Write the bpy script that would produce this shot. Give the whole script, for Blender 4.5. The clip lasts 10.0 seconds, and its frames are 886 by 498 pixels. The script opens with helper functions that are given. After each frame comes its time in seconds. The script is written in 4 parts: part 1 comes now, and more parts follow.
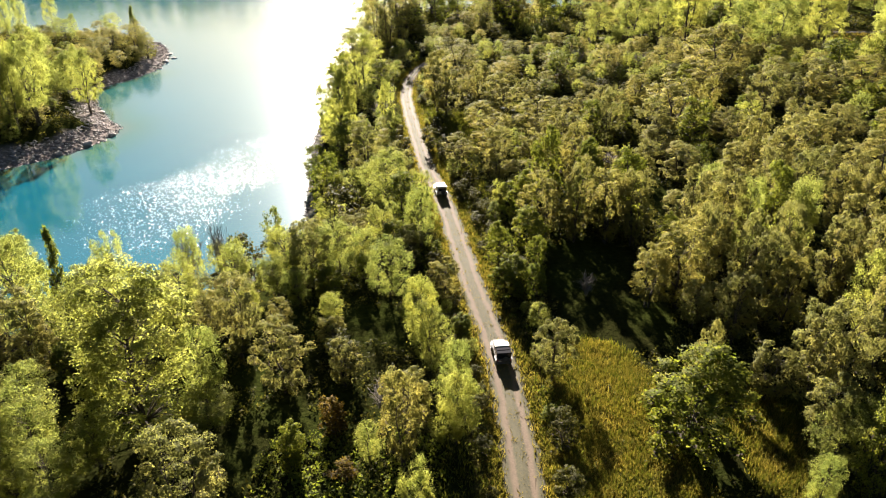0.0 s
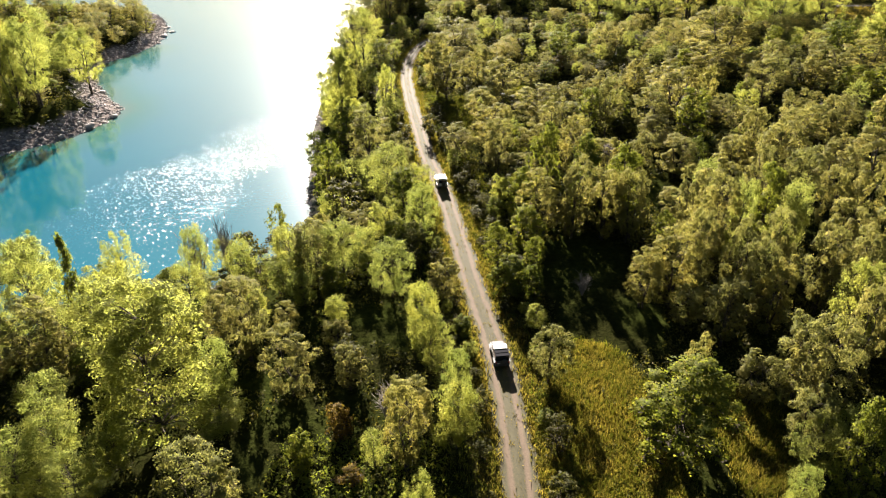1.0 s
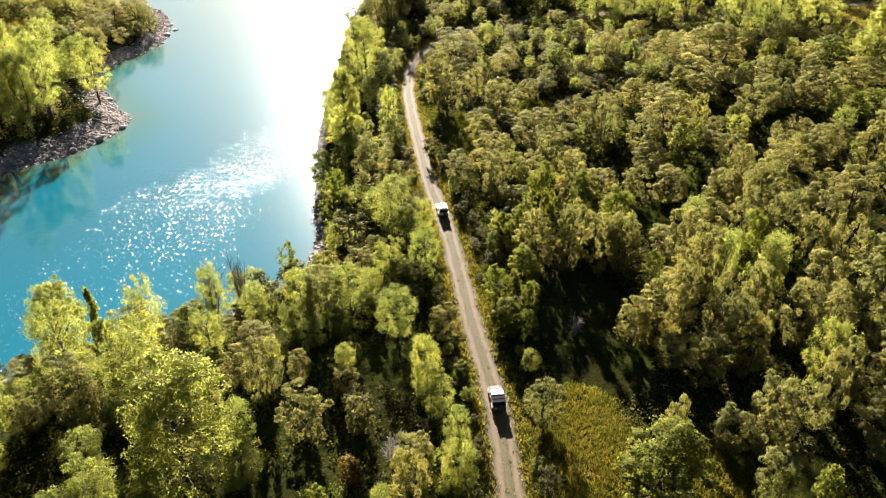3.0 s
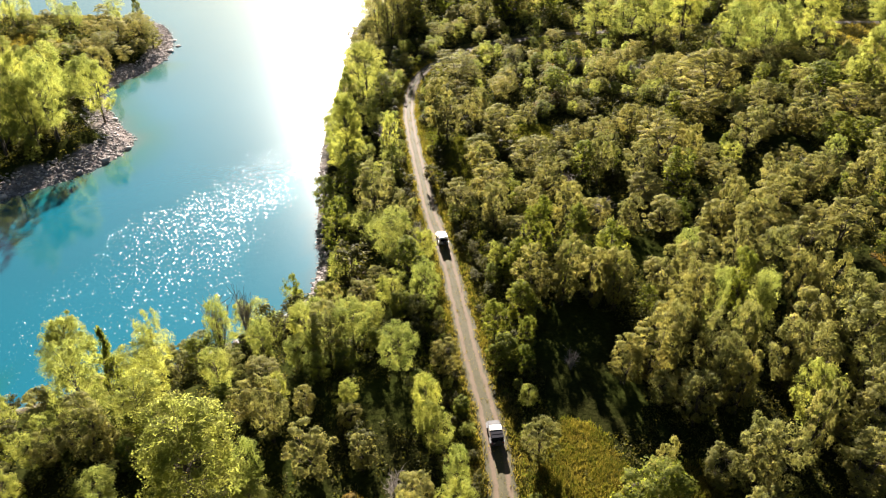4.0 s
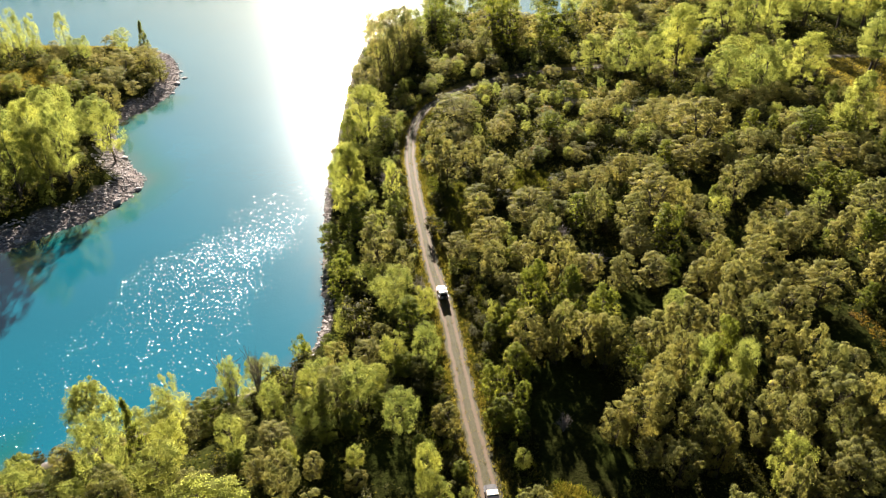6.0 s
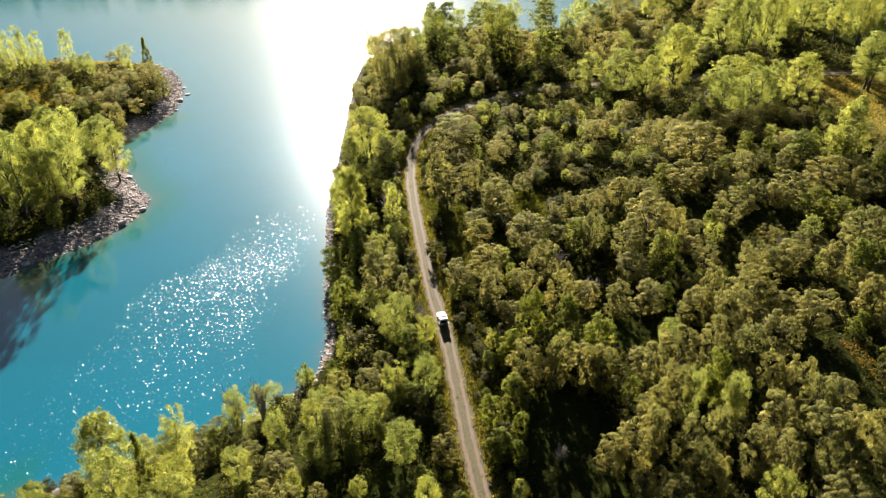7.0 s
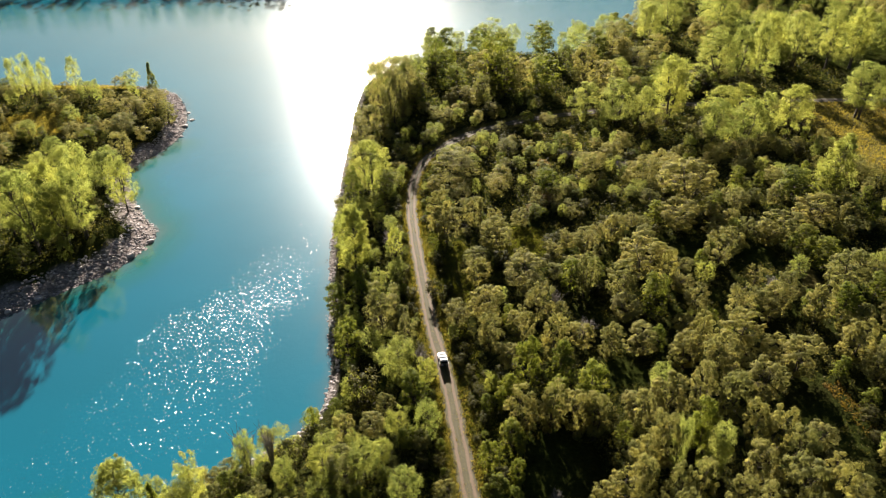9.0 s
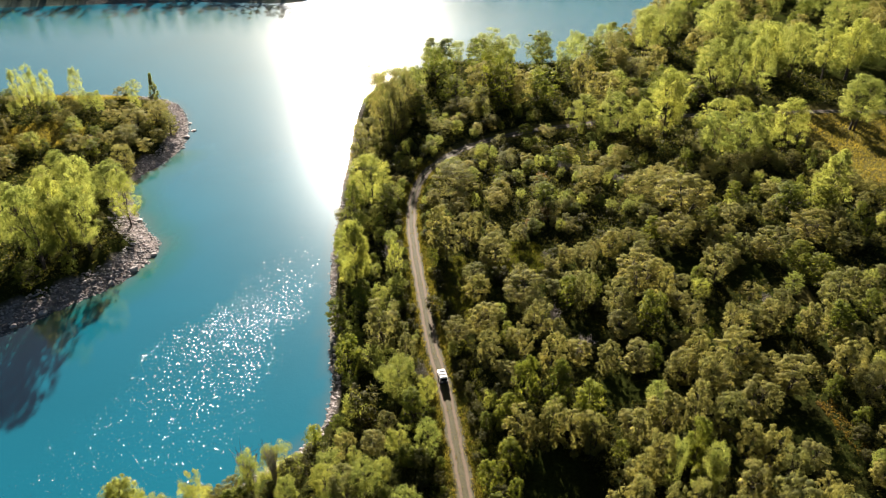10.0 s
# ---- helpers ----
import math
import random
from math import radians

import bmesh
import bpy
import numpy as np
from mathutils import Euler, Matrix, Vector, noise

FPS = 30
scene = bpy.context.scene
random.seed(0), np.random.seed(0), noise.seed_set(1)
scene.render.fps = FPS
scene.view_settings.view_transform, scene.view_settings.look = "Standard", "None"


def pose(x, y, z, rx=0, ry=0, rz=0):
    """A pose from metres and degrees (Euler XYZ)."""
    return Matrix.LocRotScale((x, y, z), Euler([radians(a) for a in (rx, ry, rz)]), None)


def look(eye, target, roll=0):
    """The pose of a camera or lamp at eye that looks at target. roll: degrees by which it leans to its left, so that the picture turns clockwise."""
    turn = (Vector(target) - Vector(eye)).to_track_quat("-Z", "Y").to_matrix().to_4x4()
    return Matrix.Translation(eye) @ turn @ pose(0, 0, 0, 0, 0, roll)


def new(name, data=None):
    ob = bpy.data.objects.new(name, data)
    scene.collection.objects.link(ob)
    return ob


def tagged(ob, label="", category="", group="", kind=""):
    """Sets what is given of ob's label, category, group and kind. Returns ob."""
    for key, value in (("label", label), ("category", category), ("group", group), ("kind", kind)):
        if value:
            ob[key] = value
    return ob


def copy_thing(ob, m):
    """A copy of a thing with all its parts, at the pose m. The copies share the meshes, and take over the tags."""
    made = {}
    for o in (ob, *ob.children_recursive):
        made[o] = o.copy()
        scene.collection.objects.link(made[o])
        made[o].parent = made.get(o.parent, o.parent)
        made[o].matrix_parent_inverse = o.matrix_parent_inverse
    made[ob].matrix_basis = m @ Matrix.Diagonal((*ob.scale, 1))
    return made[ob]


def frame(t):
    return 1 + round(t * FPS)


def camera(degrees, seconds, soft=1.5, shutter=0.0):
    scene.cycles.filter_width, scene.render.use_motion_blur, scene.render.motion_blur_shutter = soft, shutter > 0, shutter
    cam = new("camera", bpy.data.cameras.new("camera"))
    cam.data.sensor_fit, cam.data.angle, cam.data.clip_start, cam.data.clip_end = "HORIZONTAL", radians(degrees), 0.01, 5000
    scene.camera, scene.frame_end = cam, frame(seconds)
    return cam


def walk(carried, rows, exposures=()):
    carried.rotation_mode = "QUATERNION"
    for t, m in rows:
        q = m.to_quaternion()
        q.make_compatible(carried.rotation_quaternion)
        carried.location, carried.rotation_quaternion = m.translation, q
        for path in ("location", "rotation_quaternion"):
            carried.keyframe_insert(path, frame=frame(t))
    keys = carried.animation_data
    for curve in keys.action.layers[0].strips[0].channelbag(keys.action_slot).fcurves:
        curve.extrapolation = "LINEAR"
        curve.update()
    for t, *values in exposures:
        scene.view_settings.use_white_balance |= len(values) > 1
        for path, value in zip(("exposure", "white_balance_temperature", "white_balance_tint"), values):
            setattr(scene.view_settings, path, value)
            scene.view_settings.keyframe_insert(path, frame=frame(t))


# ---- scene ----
cam = camera(64.3, 10.0, soft=1.1)
METRES, EYE, TILT, LEAN, TURN = 56.0, 57.4, -27.2, 0.0, 0.0
ROWS = [
    (0.0, 0.0, 0.0, 0.0, -0.0, 0.0, 0.0),
    (0.5, -0.0003, -0.0215, 0.0445, 0.0, -1.49, 0.02),
    (1.0, -0.001, -0.0432, 0.0895, 0.01, -3.13, 0.07),
    (1.5, -0.0019, -0.0648, 0.1344, 0.02, -4.75, 0.12),
    (2.0, -0.002, -0.0865, 0.1814, 0.05, -5.6, 0.16),
    (2.5, -0.0018, -0.1095, 0.2293, 0.07, -5.68, 0.17),
    (4.0, -0.0011, -0.1797, 0.3733, 0.08, -5.67, 0.22),
    (4.5, -0.0007, -0.2032, 0.4209, 0.09, -5.66, 0.25),
    (5.0, -0.0004, -0.2259, 0.4685, 0.09, -5.64, 0.27),
    (5.5, 0.0002, -0.2497, 0.517, 0.1, -5.65, 0.3),
    (7.0, 0.0022, -0.3191, 0.6642, 0.12, -5.54, 0.37),
    (7.5, 0.0022, -0.3408, 0.708, 0.1, -5.51, 0.39),
    (8.0, 0.0025, -0.361, 0.748, 0.12, -5.51, 0.43),
    (8.5, 0.0031, -0.3795, 0.7877, 0.12, -5.5, 0.46),
    (9.0, 0.0041, -0.3988, 0.8274, 0.13, -5.5, 0.48),
    (9.5, 0.004, -0.4171, 0.8671, 0.11, -5.51, 0.5),
    (10.0, 0.0049, -0.4331, 0.9012, 0.1, -5.51, 0.52),
]
walk(cam, [(t, pose(0, 0, EYE, TILT, LEAN, TURN) @ pose(METRES * x, METRES * y, METRES * z, 90 + pitch, roll, yaw)) for t, x, y, z, yaw, pitch, roll in ROWS],
     exposures=[(0.0, 2.14), (2.5, 2.3), (5.0, 2.16), (7.5, 1.97), (10.0, 1.84)])

# ---- light ----
world = bpy.data.worlds.new("sky")
scene.world = world
world.use_nodes = True
SUN_UP, SUN_TURN = 21.5, 8.0
wn, wl = world.node_tree.nodes, world.node_tree.links
sky = wn.new("ShaderNodeTexSky")
sky.sky_type = "NISHITA"
sky.sun_disc = False
sky.sun_elevation, sky.sun_rotation = radians(SUN_UP), radians(-SUN_TURN)
sky.dust_density, sky.air_density, sky.ozone_density = 1.8, 1.6, 4.0
wl.new(sky.outputs[0], wn["Background"].inputs[0])
wn["Background"].inputs[1].default_value = 0.019
sun = new("sun", bpy.data.lights.new("sun", "SUN"))
sun.data.energy, sun.data.angle, sun.data.color = 7.9, radians(0.6), (1.0, 0.885, 0.775)
sun_way = Vector((-math.sin(radians(SUN_TURN)) * math.cos(radians(SUN_UP)), math.cos(radians(SUN_TURN)) * math.cos(radians(SUN_UP)), math.sin(radians(SUN_UP))))
sun.matrix_world = look(sun_way * 900, (0, 0, 0))

# ---- materials ----


def material(name):
    m = bpy.data.materials.new(name)
    m.use_nodes = True
    return m, m.node_tree.nodes, m.node_tree.links, m.node_tree.nodes["Principled BSDF"]


def noise_node(n, l, scale, detail=4.0, rough=0.55, coord="Object"):
    c = n.new("ShaderNodeTexCoord")
    t = n.new("ShaderNodeTexNoise")
    t.inputs["Scale"].default_value, t.inputs["Detail"].default_value, t.inputs["Roughness"].default_value = scale, detail, rough
    l.new(c.outputs[coord], t.inputs["Vector"])
    return t


def ramp(n, l, source, stops):
    r = n.new("ShaderNodeValToRGB")
    while len(r.color_ramp.elements) < len(stops):
        r.color_ramp.elements.new(0.5)
    for e, (p, c) in zip(r.color_ramp.elements, stops):
        e.position, e.color = p, (*c, 1)
    l.new(source, r.inputs[0])
    return r


def mix(n, l, kind, fac, a, b):
    x = n.new("ShaderNodeMix")
    x.data_type, x.blend_type = "RGBA", kind
    for k, v in ((0, fac), (6, a), (7, b)):
        if isinstance(v, (int, float)):
            x.inputs[k].default_value = v
        elif isinstance(v, tuple):
            x.inputs[k].default_value = (*v, 1)
        else:
            l.new(v, x.inputs[k])
    return x.outputs[2]


def sums(n, l, op, a, b):
    x = n.new("ShaderNodeMath")
    x.operation = op
    for k, v in ((0, a), (1, b)):
        if isinstance(v, (int, float)):
            x.inputs[k].default_value = v
        else:
            l.new(v, x.inputs[k])
    return x.outputs[0]


def bump(n, l, b, height, strength, distance):
    x = n.new("ShaderNodeBump")
    x.inputs["Strength"].default_value, x.inputs["Distance"].default_value = strength, distance
    l.new(height, x.inputs["Height"])
    l.new(x.outputs[0], b.inputs["Normal"])


def leaf_material(name, dark, light, warm, through_light=0.45, glow=(1.9, 1.95, 1.1)):
    """Foliage: a matt, slightly shiny leaf that lets light through; the tone differs from tree to tree and from leaf to leaf."""
    m, n, l, b = material(name)
    info, geo = n.new("ShaderNodeObjectInfo"), n.new("ShaderNodeNewGeometry")
    leafy = ramp(n, l, geo.outputs["Random Per Island"], [(0.0, dark), (0.6, light), (1.0, warm)])
    tree = ramp(n, l, info.outputs["Random"], [(0.0, (0.82, 0.87, 0.86)), (0.5, (1, 1, 1)), (1.0, (1.16, 1.12, 0.94))])
    patch = ramp(n, l, noise_node(n, l, 0.7, 2.0).outputs["Fac"], [(0.3, (0.78, 0.82, 0.8)), (0.7, (1.15, 1.1, 1.0))])
    broad = ramp(n, l, noise_node(n, l, 0.16, 2.0).outputs["Fac"], [(0.3, (0.8, 0.84, 0.8)), (0.7, (1.2, 1.12, 1.0))])
    col = mix(n, l, "MULTIPLY", 1.0, mix(n, l, "MULTIPLY", 1.0, leafy.outputs[0], tree.outputs[0]), mix(n, l, "MULTIPLY", 1.0, patch.outputs[0], broad.outputs[0]))
    l.new(col, b.inputs["Base Color"])
    b.inputs["Roughness"].default_value = 0.65
    b.inputs["Specular IOR Level"].default_value = 0.04
    t = n.new("ShaderNodeBsdfTranslucent")
    l.new(mix(n, l, "MULTIPLY", 1.0, col, glow), t.inputs["Color"])
    s = n.new("ShaderNodeMixShader")
    s.inputs[0].default_value = through_light
    l.new(b.outputs[0], s.inputs[1])
    l.new(t.outputs[0], s.inputs[2])
    l.new(s.outputs[0], n["Material Output"].inputs["Surface"])
    return m


WILLOW = leaf_material("willow_leaf", (0.113, 0.112, 0.046), (0.144, 0.144, 0.059), (0.172, 0.163, 0.076), 0.56, (2.08, 2.0, 1.3))
POPLAR = leaf_material("poplar_leaf", (0.120, 0.131, 0.036), (0.156, 0.167, 0.049), (0.186, 0.188, 0.066), 0.68, (2.2, 2.26, 1.65))
ALDER = leaf_material("alder_leaf", (0.071, 0.086, 0.017), (0.106, 0.120, 0.025), (0.147, 0.147, 0.037), 0.5)
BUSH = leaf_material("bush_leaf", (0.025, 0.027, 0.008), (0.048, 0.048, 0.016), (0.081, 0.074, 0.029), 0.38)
RUST = leaf_material("rusty_leaf", (0.058, 0.039, 0.010), (0.111, 0.072, 0.018), (0.156, 0.111, 0.031), 0.4)
GOLD = leaf_material("dry_grass_blade", (0.073, 0.065, 0.016), (0.138, 0.112, 0.029), (0.215, 0.168, 0.055), 0.4)
GREENGRASS = leaf_material("green_grass_blade", (0.036, 0.046, 0.008), (0.068, 0.072, 0.013), (0.111, 0.099, 0.026), 0.35)


def bark_material(name, a, b2):
    m, n, l, b = material(name)
    t = noise_node(n, l, 3.0, 6.0)
    l.new(ramp(n, l, t.outputs["Fac"], [(0.3, a), (0.7, b2)]).outputs[0], b.inputs["Base Color"])
    b.inputs["Roughness"].default_value = 0.9
    b.inputs["Specular IOR Level"].default_value = 0.1
    bump(n, l, b, t.outputs["Fac"], 0.6, 0.05)
    return m


# bark, dark enough for the blades inside the crowns to pass for shade
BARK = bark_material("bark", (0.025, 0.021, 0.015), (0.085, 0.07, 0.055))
DEADWOOD = bark_material("bare_twig", (0.12, 0.105, 0.095), (0.21, 0.185, 0.17))


def ground_material():
    """Leaf litter and scrub, dry grass where the cover is open, stones along the shore."""
    m, n, l, b = material("ground")
    big, fine = noise_node(n, l, 0.09, 5.0), noise_node(n, l, 1.6, 8.0, 0.65)
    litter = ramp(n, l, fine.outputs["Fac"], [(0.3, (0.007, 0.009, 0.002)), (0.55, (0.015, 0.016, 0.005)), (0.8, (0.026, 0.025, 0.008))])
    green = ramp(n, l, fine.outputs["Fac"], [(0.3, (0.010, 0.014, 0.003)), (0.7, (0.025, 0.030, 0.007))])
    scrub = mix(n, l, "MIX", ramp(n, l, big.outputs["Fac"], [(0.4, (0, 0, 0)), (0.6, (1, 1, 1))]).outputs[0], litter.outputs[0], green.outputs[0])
    dry = ramp(n, l, fine.outputs["Fac"], [(0.25, (0.037, 0.034, 0.010)), (0.55, (0.068, 0.059, 0.019)), (0.8, (0.105, 0.081, 0.031))])
    cover = n.new("ShaderNodeAttribute")
    cover.attribute_name = "cover"
    sep = n.new("ShaderNodeSeparateColor")
    l.new(cover.outputs["Color"], sep.inputs[0])
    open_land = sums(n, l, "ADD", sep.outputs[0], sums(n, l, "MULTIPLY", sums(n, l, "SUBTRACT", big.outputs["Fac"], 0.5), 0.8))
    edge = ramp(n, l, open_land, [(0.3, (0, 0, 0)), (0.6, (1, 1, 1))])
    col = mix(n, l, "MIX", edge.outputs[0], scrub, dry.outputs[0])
    cells = n.new("ShaderNodeTexVoronoi")
    cells.inputs["Scale"].default_value = 0.9
    l.new(n.new("ShaderNodeTexCoord").outputs["Object"], cells.inputs["Vector"])
    stone = ramp(n, l, cells.outputs["Color"], [(0.0, (0.084, 0.072, 0.068)), (0.5, (0.142, 0.121, 0.113)), (1.0, (0.225, 0.197, 0.184))])
    col = mix(n, l, "MIX", sep.outputs[1], col, stone.outputs[0])
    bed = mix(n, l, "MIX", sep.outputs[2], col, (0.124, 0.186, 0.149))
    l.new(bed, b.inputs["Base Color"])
    b.inputs["Roughness"].default_value = 1.0
    b.inputs["Specular IOR Level"].default_value = 0.0
    bump(n, l, b, sums(n, l, "ADD", fine.outputs["Fac"], sums(n, l, "MULTIPLY", cells.outputs["Distance"], sep.outputs[1])), 0.7, 0.4)
    return m


GROUND = ground_material()


def water_material():
    """Milky turquoise quarry water: calm and mirror-like in the lee, ruffled where the breeze reaches it."""
    m, n, l, b = material("lake_water")
    big = noise_node(n, l, 0.012, 3.0)
    tone = ramp(n, l, big.outputs["Fac"], [(0.3, (0.0017, 0.070, 0.104)), (0.7, (0.0022, 0.089, 0.135))])
    # over the shelving bed by the stony shore the water turns green, and brown in the shallowest
    near = n.new("ShaderNodeAttribute")
    near.attribute_name = "shallow"
    bed = n.new("ShaderNodeSeparateColor")
    l.new(near.outputs["Color"], bed.inputs[0])
    hue = mix(n, l, "MIX", sums(n, l, "MULTIPLY", bed.outputs[0], 0.75), tone.outputs[0], (0.004, 0.075, 0.06))
    hue = mix(n, l, "MIX", sums(n, l, "MULTIPLY", bed.outputs[1], 0.4), hue, (0.07, 0.075, 0.06))
    l.new(hue, b.inputs["Base Color"])
    b.inputs["IOR"].default_value = 1.9
    # the breeze leaves a thin, wide-angled sheen over the mirror
    b.inputs["Coat Weight"].default_value, b.inputs["Coat Roughness"].default_value = 0.035, 0.28
    pos = n.new("ShaderNodeSeparateXYZ")
    l.new(n.new("ShaderNodeTexCoord").outputs["Object"], pos.inputs[0])
    # the breeze comes over the water in a slanting band, strongest at its near end
    along = sums(n, l, "DIVIDE", sums(n, l, "SUBTRACT", 200.0, pos.outputs[1]), 90.0)
    middle = sums(n, l, "ADD", -35.0, sums(n, l, "MULTIPLY", along, -26.0))
    wide = sums(n, l, "ADD", 7.0, sums(n, l, "MULTIPLY", along, 15.0))
    gx = sums(n, l, "DIVIDE", sums(n, l, "SUBTRACT", pos.outputs[0], middle), wide)
    gust = sums(n, l, "SUBTRACT", 1.0, sums(n, l, "MULTIPLY", gx, gx))
    gust = sums(n, l, "ADD", gust, sums(n, l, "MULTIPLY", sums(n, l, "SUBTRACT", noise_node(n, l, 0.06, 4.0).outputs["Fac"], 0.5), 1.8))
    reach = ramp(n, l, along, [(0.2, (0.01, 0.01, 0.01)), (0.33, (0.1, 0.1, 0.1)), (0.46, (0.4, 0.4, 0.4)), (0.62, (1, 1, 1)), (0.8, (0.75, 0.75, 0.75)), (1.0, (0.2, 0.2, 0.2))])
    windy = ramp(n, l, gust, [(0.0, (0, 0, 0)), (1.0, (0.95, 0.95, 0.95))])
    windy.color_ramp.interpolation = "EASE"
    breeze = sums(n, l, "MULTIPLY", windy.outputs[0], reach.outputs[0])
    # fine ruffling, too small to see: next to none in the lee of the land, more over the open lake
    down_lake = ramp(n, l, sums(n, l, "DIVIDE", pos.outputs[1], 400.0), [(0.34, (0.03, 0.03, 0.03)), (0.45, (0.04, 0.04, 0.04)), (0.6, (0.042, 0.042, 0.042)), (0.8, (0.068, 0.068, 0.068)), (1.0, (0.15, 0.15, 0.15))])
    sheltered = ramp(n, l, sums(n, l, "DIVIDE", sums(n, l, "ADD", pos.outputs[0], 130.0), 100.0), [(0.0, (0.35, 0.35, 0.35)), (0.75, (1, 1, 1))])
    lee = ramp(n, l, sums(n, l, "DIVIDE", sums(n, l, "ADD", pos.outputs[0], 150.0), 100.0), [(0.2, (0.04, 0.04, 0.04)), (1.0, (0.1, 0.1, 0.1))])
    ripple, swell = noise_node(n, l, 1.6, 2.0, 0.5), noise_node(n, l, 0.55, 2.0)
    waves = sums(n, l, "ADD", sums(n, l, "MULTIPLY", ripple.outputs["Fac"], 0.24), sums(n, l, "MULTIPLY", swell.outputs["Fac"], 0.25))
    waves = sums(n, l, "MULTIPLY", waves, lee.outputs[0])
    rise = n.new("ShaderNodeBump")
    rise.inputs["Strength"].default_value, rise.inputs["Distance"].default_value = 1.0, 0.5
    l.new(waves, rise.inputs["Height"])
    # wavelets: small tilted facets where the breeze ruffles the water
    cells = n.new("ShaderNodeTexVoronoi")
    cells.inputs["Scale"].default_value = 8.0
    l.new(n.new("ShaderNodeTexCoord").outputs["Object"], cells.inputs["Vector"])
    tilt = n.new("ShaderNodeVectorMath")
    tilt.operation = "SUBTRACT"
    tilt.inputs[1].default_value = (0.5, 0.5, 0.5)
    l.new(cells.outputs["Color"], tilt.inputs[0])
    flat = n.new("ShaderNodeVectorMath")
    flat.operation = "MULTIPLY"
    flat.inputs[1].default_value = (0.8, 0.8, 0.0)
    l.new(tilt.outputs[0], flat.inputs[0])
    blown = n.new("ShaderNodeVectorMath")
    blown.operation = "SCALE"
    l.new(flat.outputs[0], blown.inputs[0])
    far_breeze = ramp(n, l, sums(n, l, "DIVIDE", sums(n, l, "SUBTRACT", pos.outputs[1], 170.0), 260.0), [(0.0, (0.05, 0.05, 0.05)), (1.0, (0.34, 0.34, 0.34))])
    open_water = sums(n, l, "MULTIPLY", far_breeze.outputs[0], sums(n, l, "MULTIPLY", lee.outputs[0], 6.0))
    apart = n.new("ShaderNodeSeparateColor")
    l.new(cells.outputs["Color"], apart.inputs[0])
    struck = sums(n, l, "LESS_THAN", apart.outputs[2], sums(n, l, "MULTIPLY", breeze, 0.08))
    l.new(sums(n, l, "ADD", sums(n, l, "MULTIPLY", struck, 0.85), open_water), blown.inputs["Scale"])
    l.new(sums(n, l, "ADD", sums(n, l, "MULTIPLY", down_lake.outputs[0], sheltered.outputs[0]), sums(n, l, "MULTIPLY", struck, 0.31)), b.inputs["Roughness"])
    total = n.new("ShaderNodeVectorMath")
    total.operation = "ADD"
    l.new(rise.outputs[0], total.inputs[0])
    l.new(blown.outputs[0], total.inputs[1])
    unit = n.new("ShaderNodeVectorMath")
    unit.operation = "NORMALIZE"
    l.new(total.outputs[0], unit.inputs[0])
    l.new(unit.outputs[0], b.inputs["Normal"])
    return m


WATER = water_material()


def road_material():
    """A dirt track: two pale worn ruts, dry grass between and beside them."""
    m, n, l, b = material("dirt_track")
    uv = n.new("ShaderNodeUVMap")
    sep = n.new("ShaderNodeSeparateXYZ")
    l.new(uv.outputs[0], sep.inputs[0])
    fine, mid = noise_node(n, l, 5.0, 8.0, 0.7), noise_node(n, l, 0.55, 4.0)
    off = sums(n, l, "ABSOLUTE", sums(n, l, "SUBTRACT", sep.outputs[0], 0.5), 0.0)
    wob = sums(n, l, "ADD", off, sums(n, l, "MULTIPLY", sums(n, l, "SUBTRACT", mid.outputs["Fac"], 0.5), 0.11))
    wob = sums(n, l, "ADD", wob, sums(n, l, "MULTIPLY", sums(n, l, "SUBTRACT", fine.outputs["Fac"], 0.5), 0.10))
    rut = ramp(n, l, wob, [(0.12, (0, 0, 0)), (0.19, (1, 1, 1)), (0.27, (1, 1, 1)), (0.35, (0, 0, 0))])
    dirt = ramp(n, l, fine.outputs["Fac"], [(0.3, (0.063, 0.042, 0.026)), (0.6, (0.097, 0.067, 0.041)), (0.8, (0.129, 0.095, 0.061))])
    grass = ramp(n, l, fine.outputs["Fac"], [(0.3, (0.023, 0.022, 0.007)), (0.7, (0.059, 0.049, 0.017))])
    l.new(mix(n, l, "MIX", rut.outputs[0], grass.outputs[0], dirt.outputs[0]), b.inputs["Base Color"])
    b.inputs["Roughness"].default_value = 0.95
    bump(n, l, b, fine.outputs["Fac"], 0.5, 0.06)
    return m


ROAD = road_material()


def plain(name, colour, rough=0.5, metal=0.0, grime=0.15, scale=2.0, shine=0.5):
    m, n, l, b = material(name)
    t = noise_node(n, l, scale, 5.0)
    dull = tuple(c * (1 - grime) + 0.2 * grime for c in colour)
    l.new(ramp(n, l, t.outputs["Fac"], [(0.35, dull), (0.65, colour)]).outputs[0], b.inputs["Base Color"])
    b.inputs["Roughness"].default_value, b.inputs["Metallic"].default_value, b.inputs["Specular IOR Level"].default_value = rough, metal, shine
    return m


WHITE, BLACK = plain("white_paint", (0.6, 0.58, 0.55), 0.4), plain("black_paint", (0.03, 0.03, 0.035), 0.35)
RUBBER, STEEL = plain("rubber", (0.025, 0.025, 0.025), 0.85), plain("steel", (0.45, 0.45, 0.46), 0.4, 0.8)
GLASS, RED = plain("dark_glass", (0.012, 0.013, 0.017), 0.06, 0, 0.0), plain("red_lens", (0.35, 0.02, 0.015), 0.3)
STONE = None


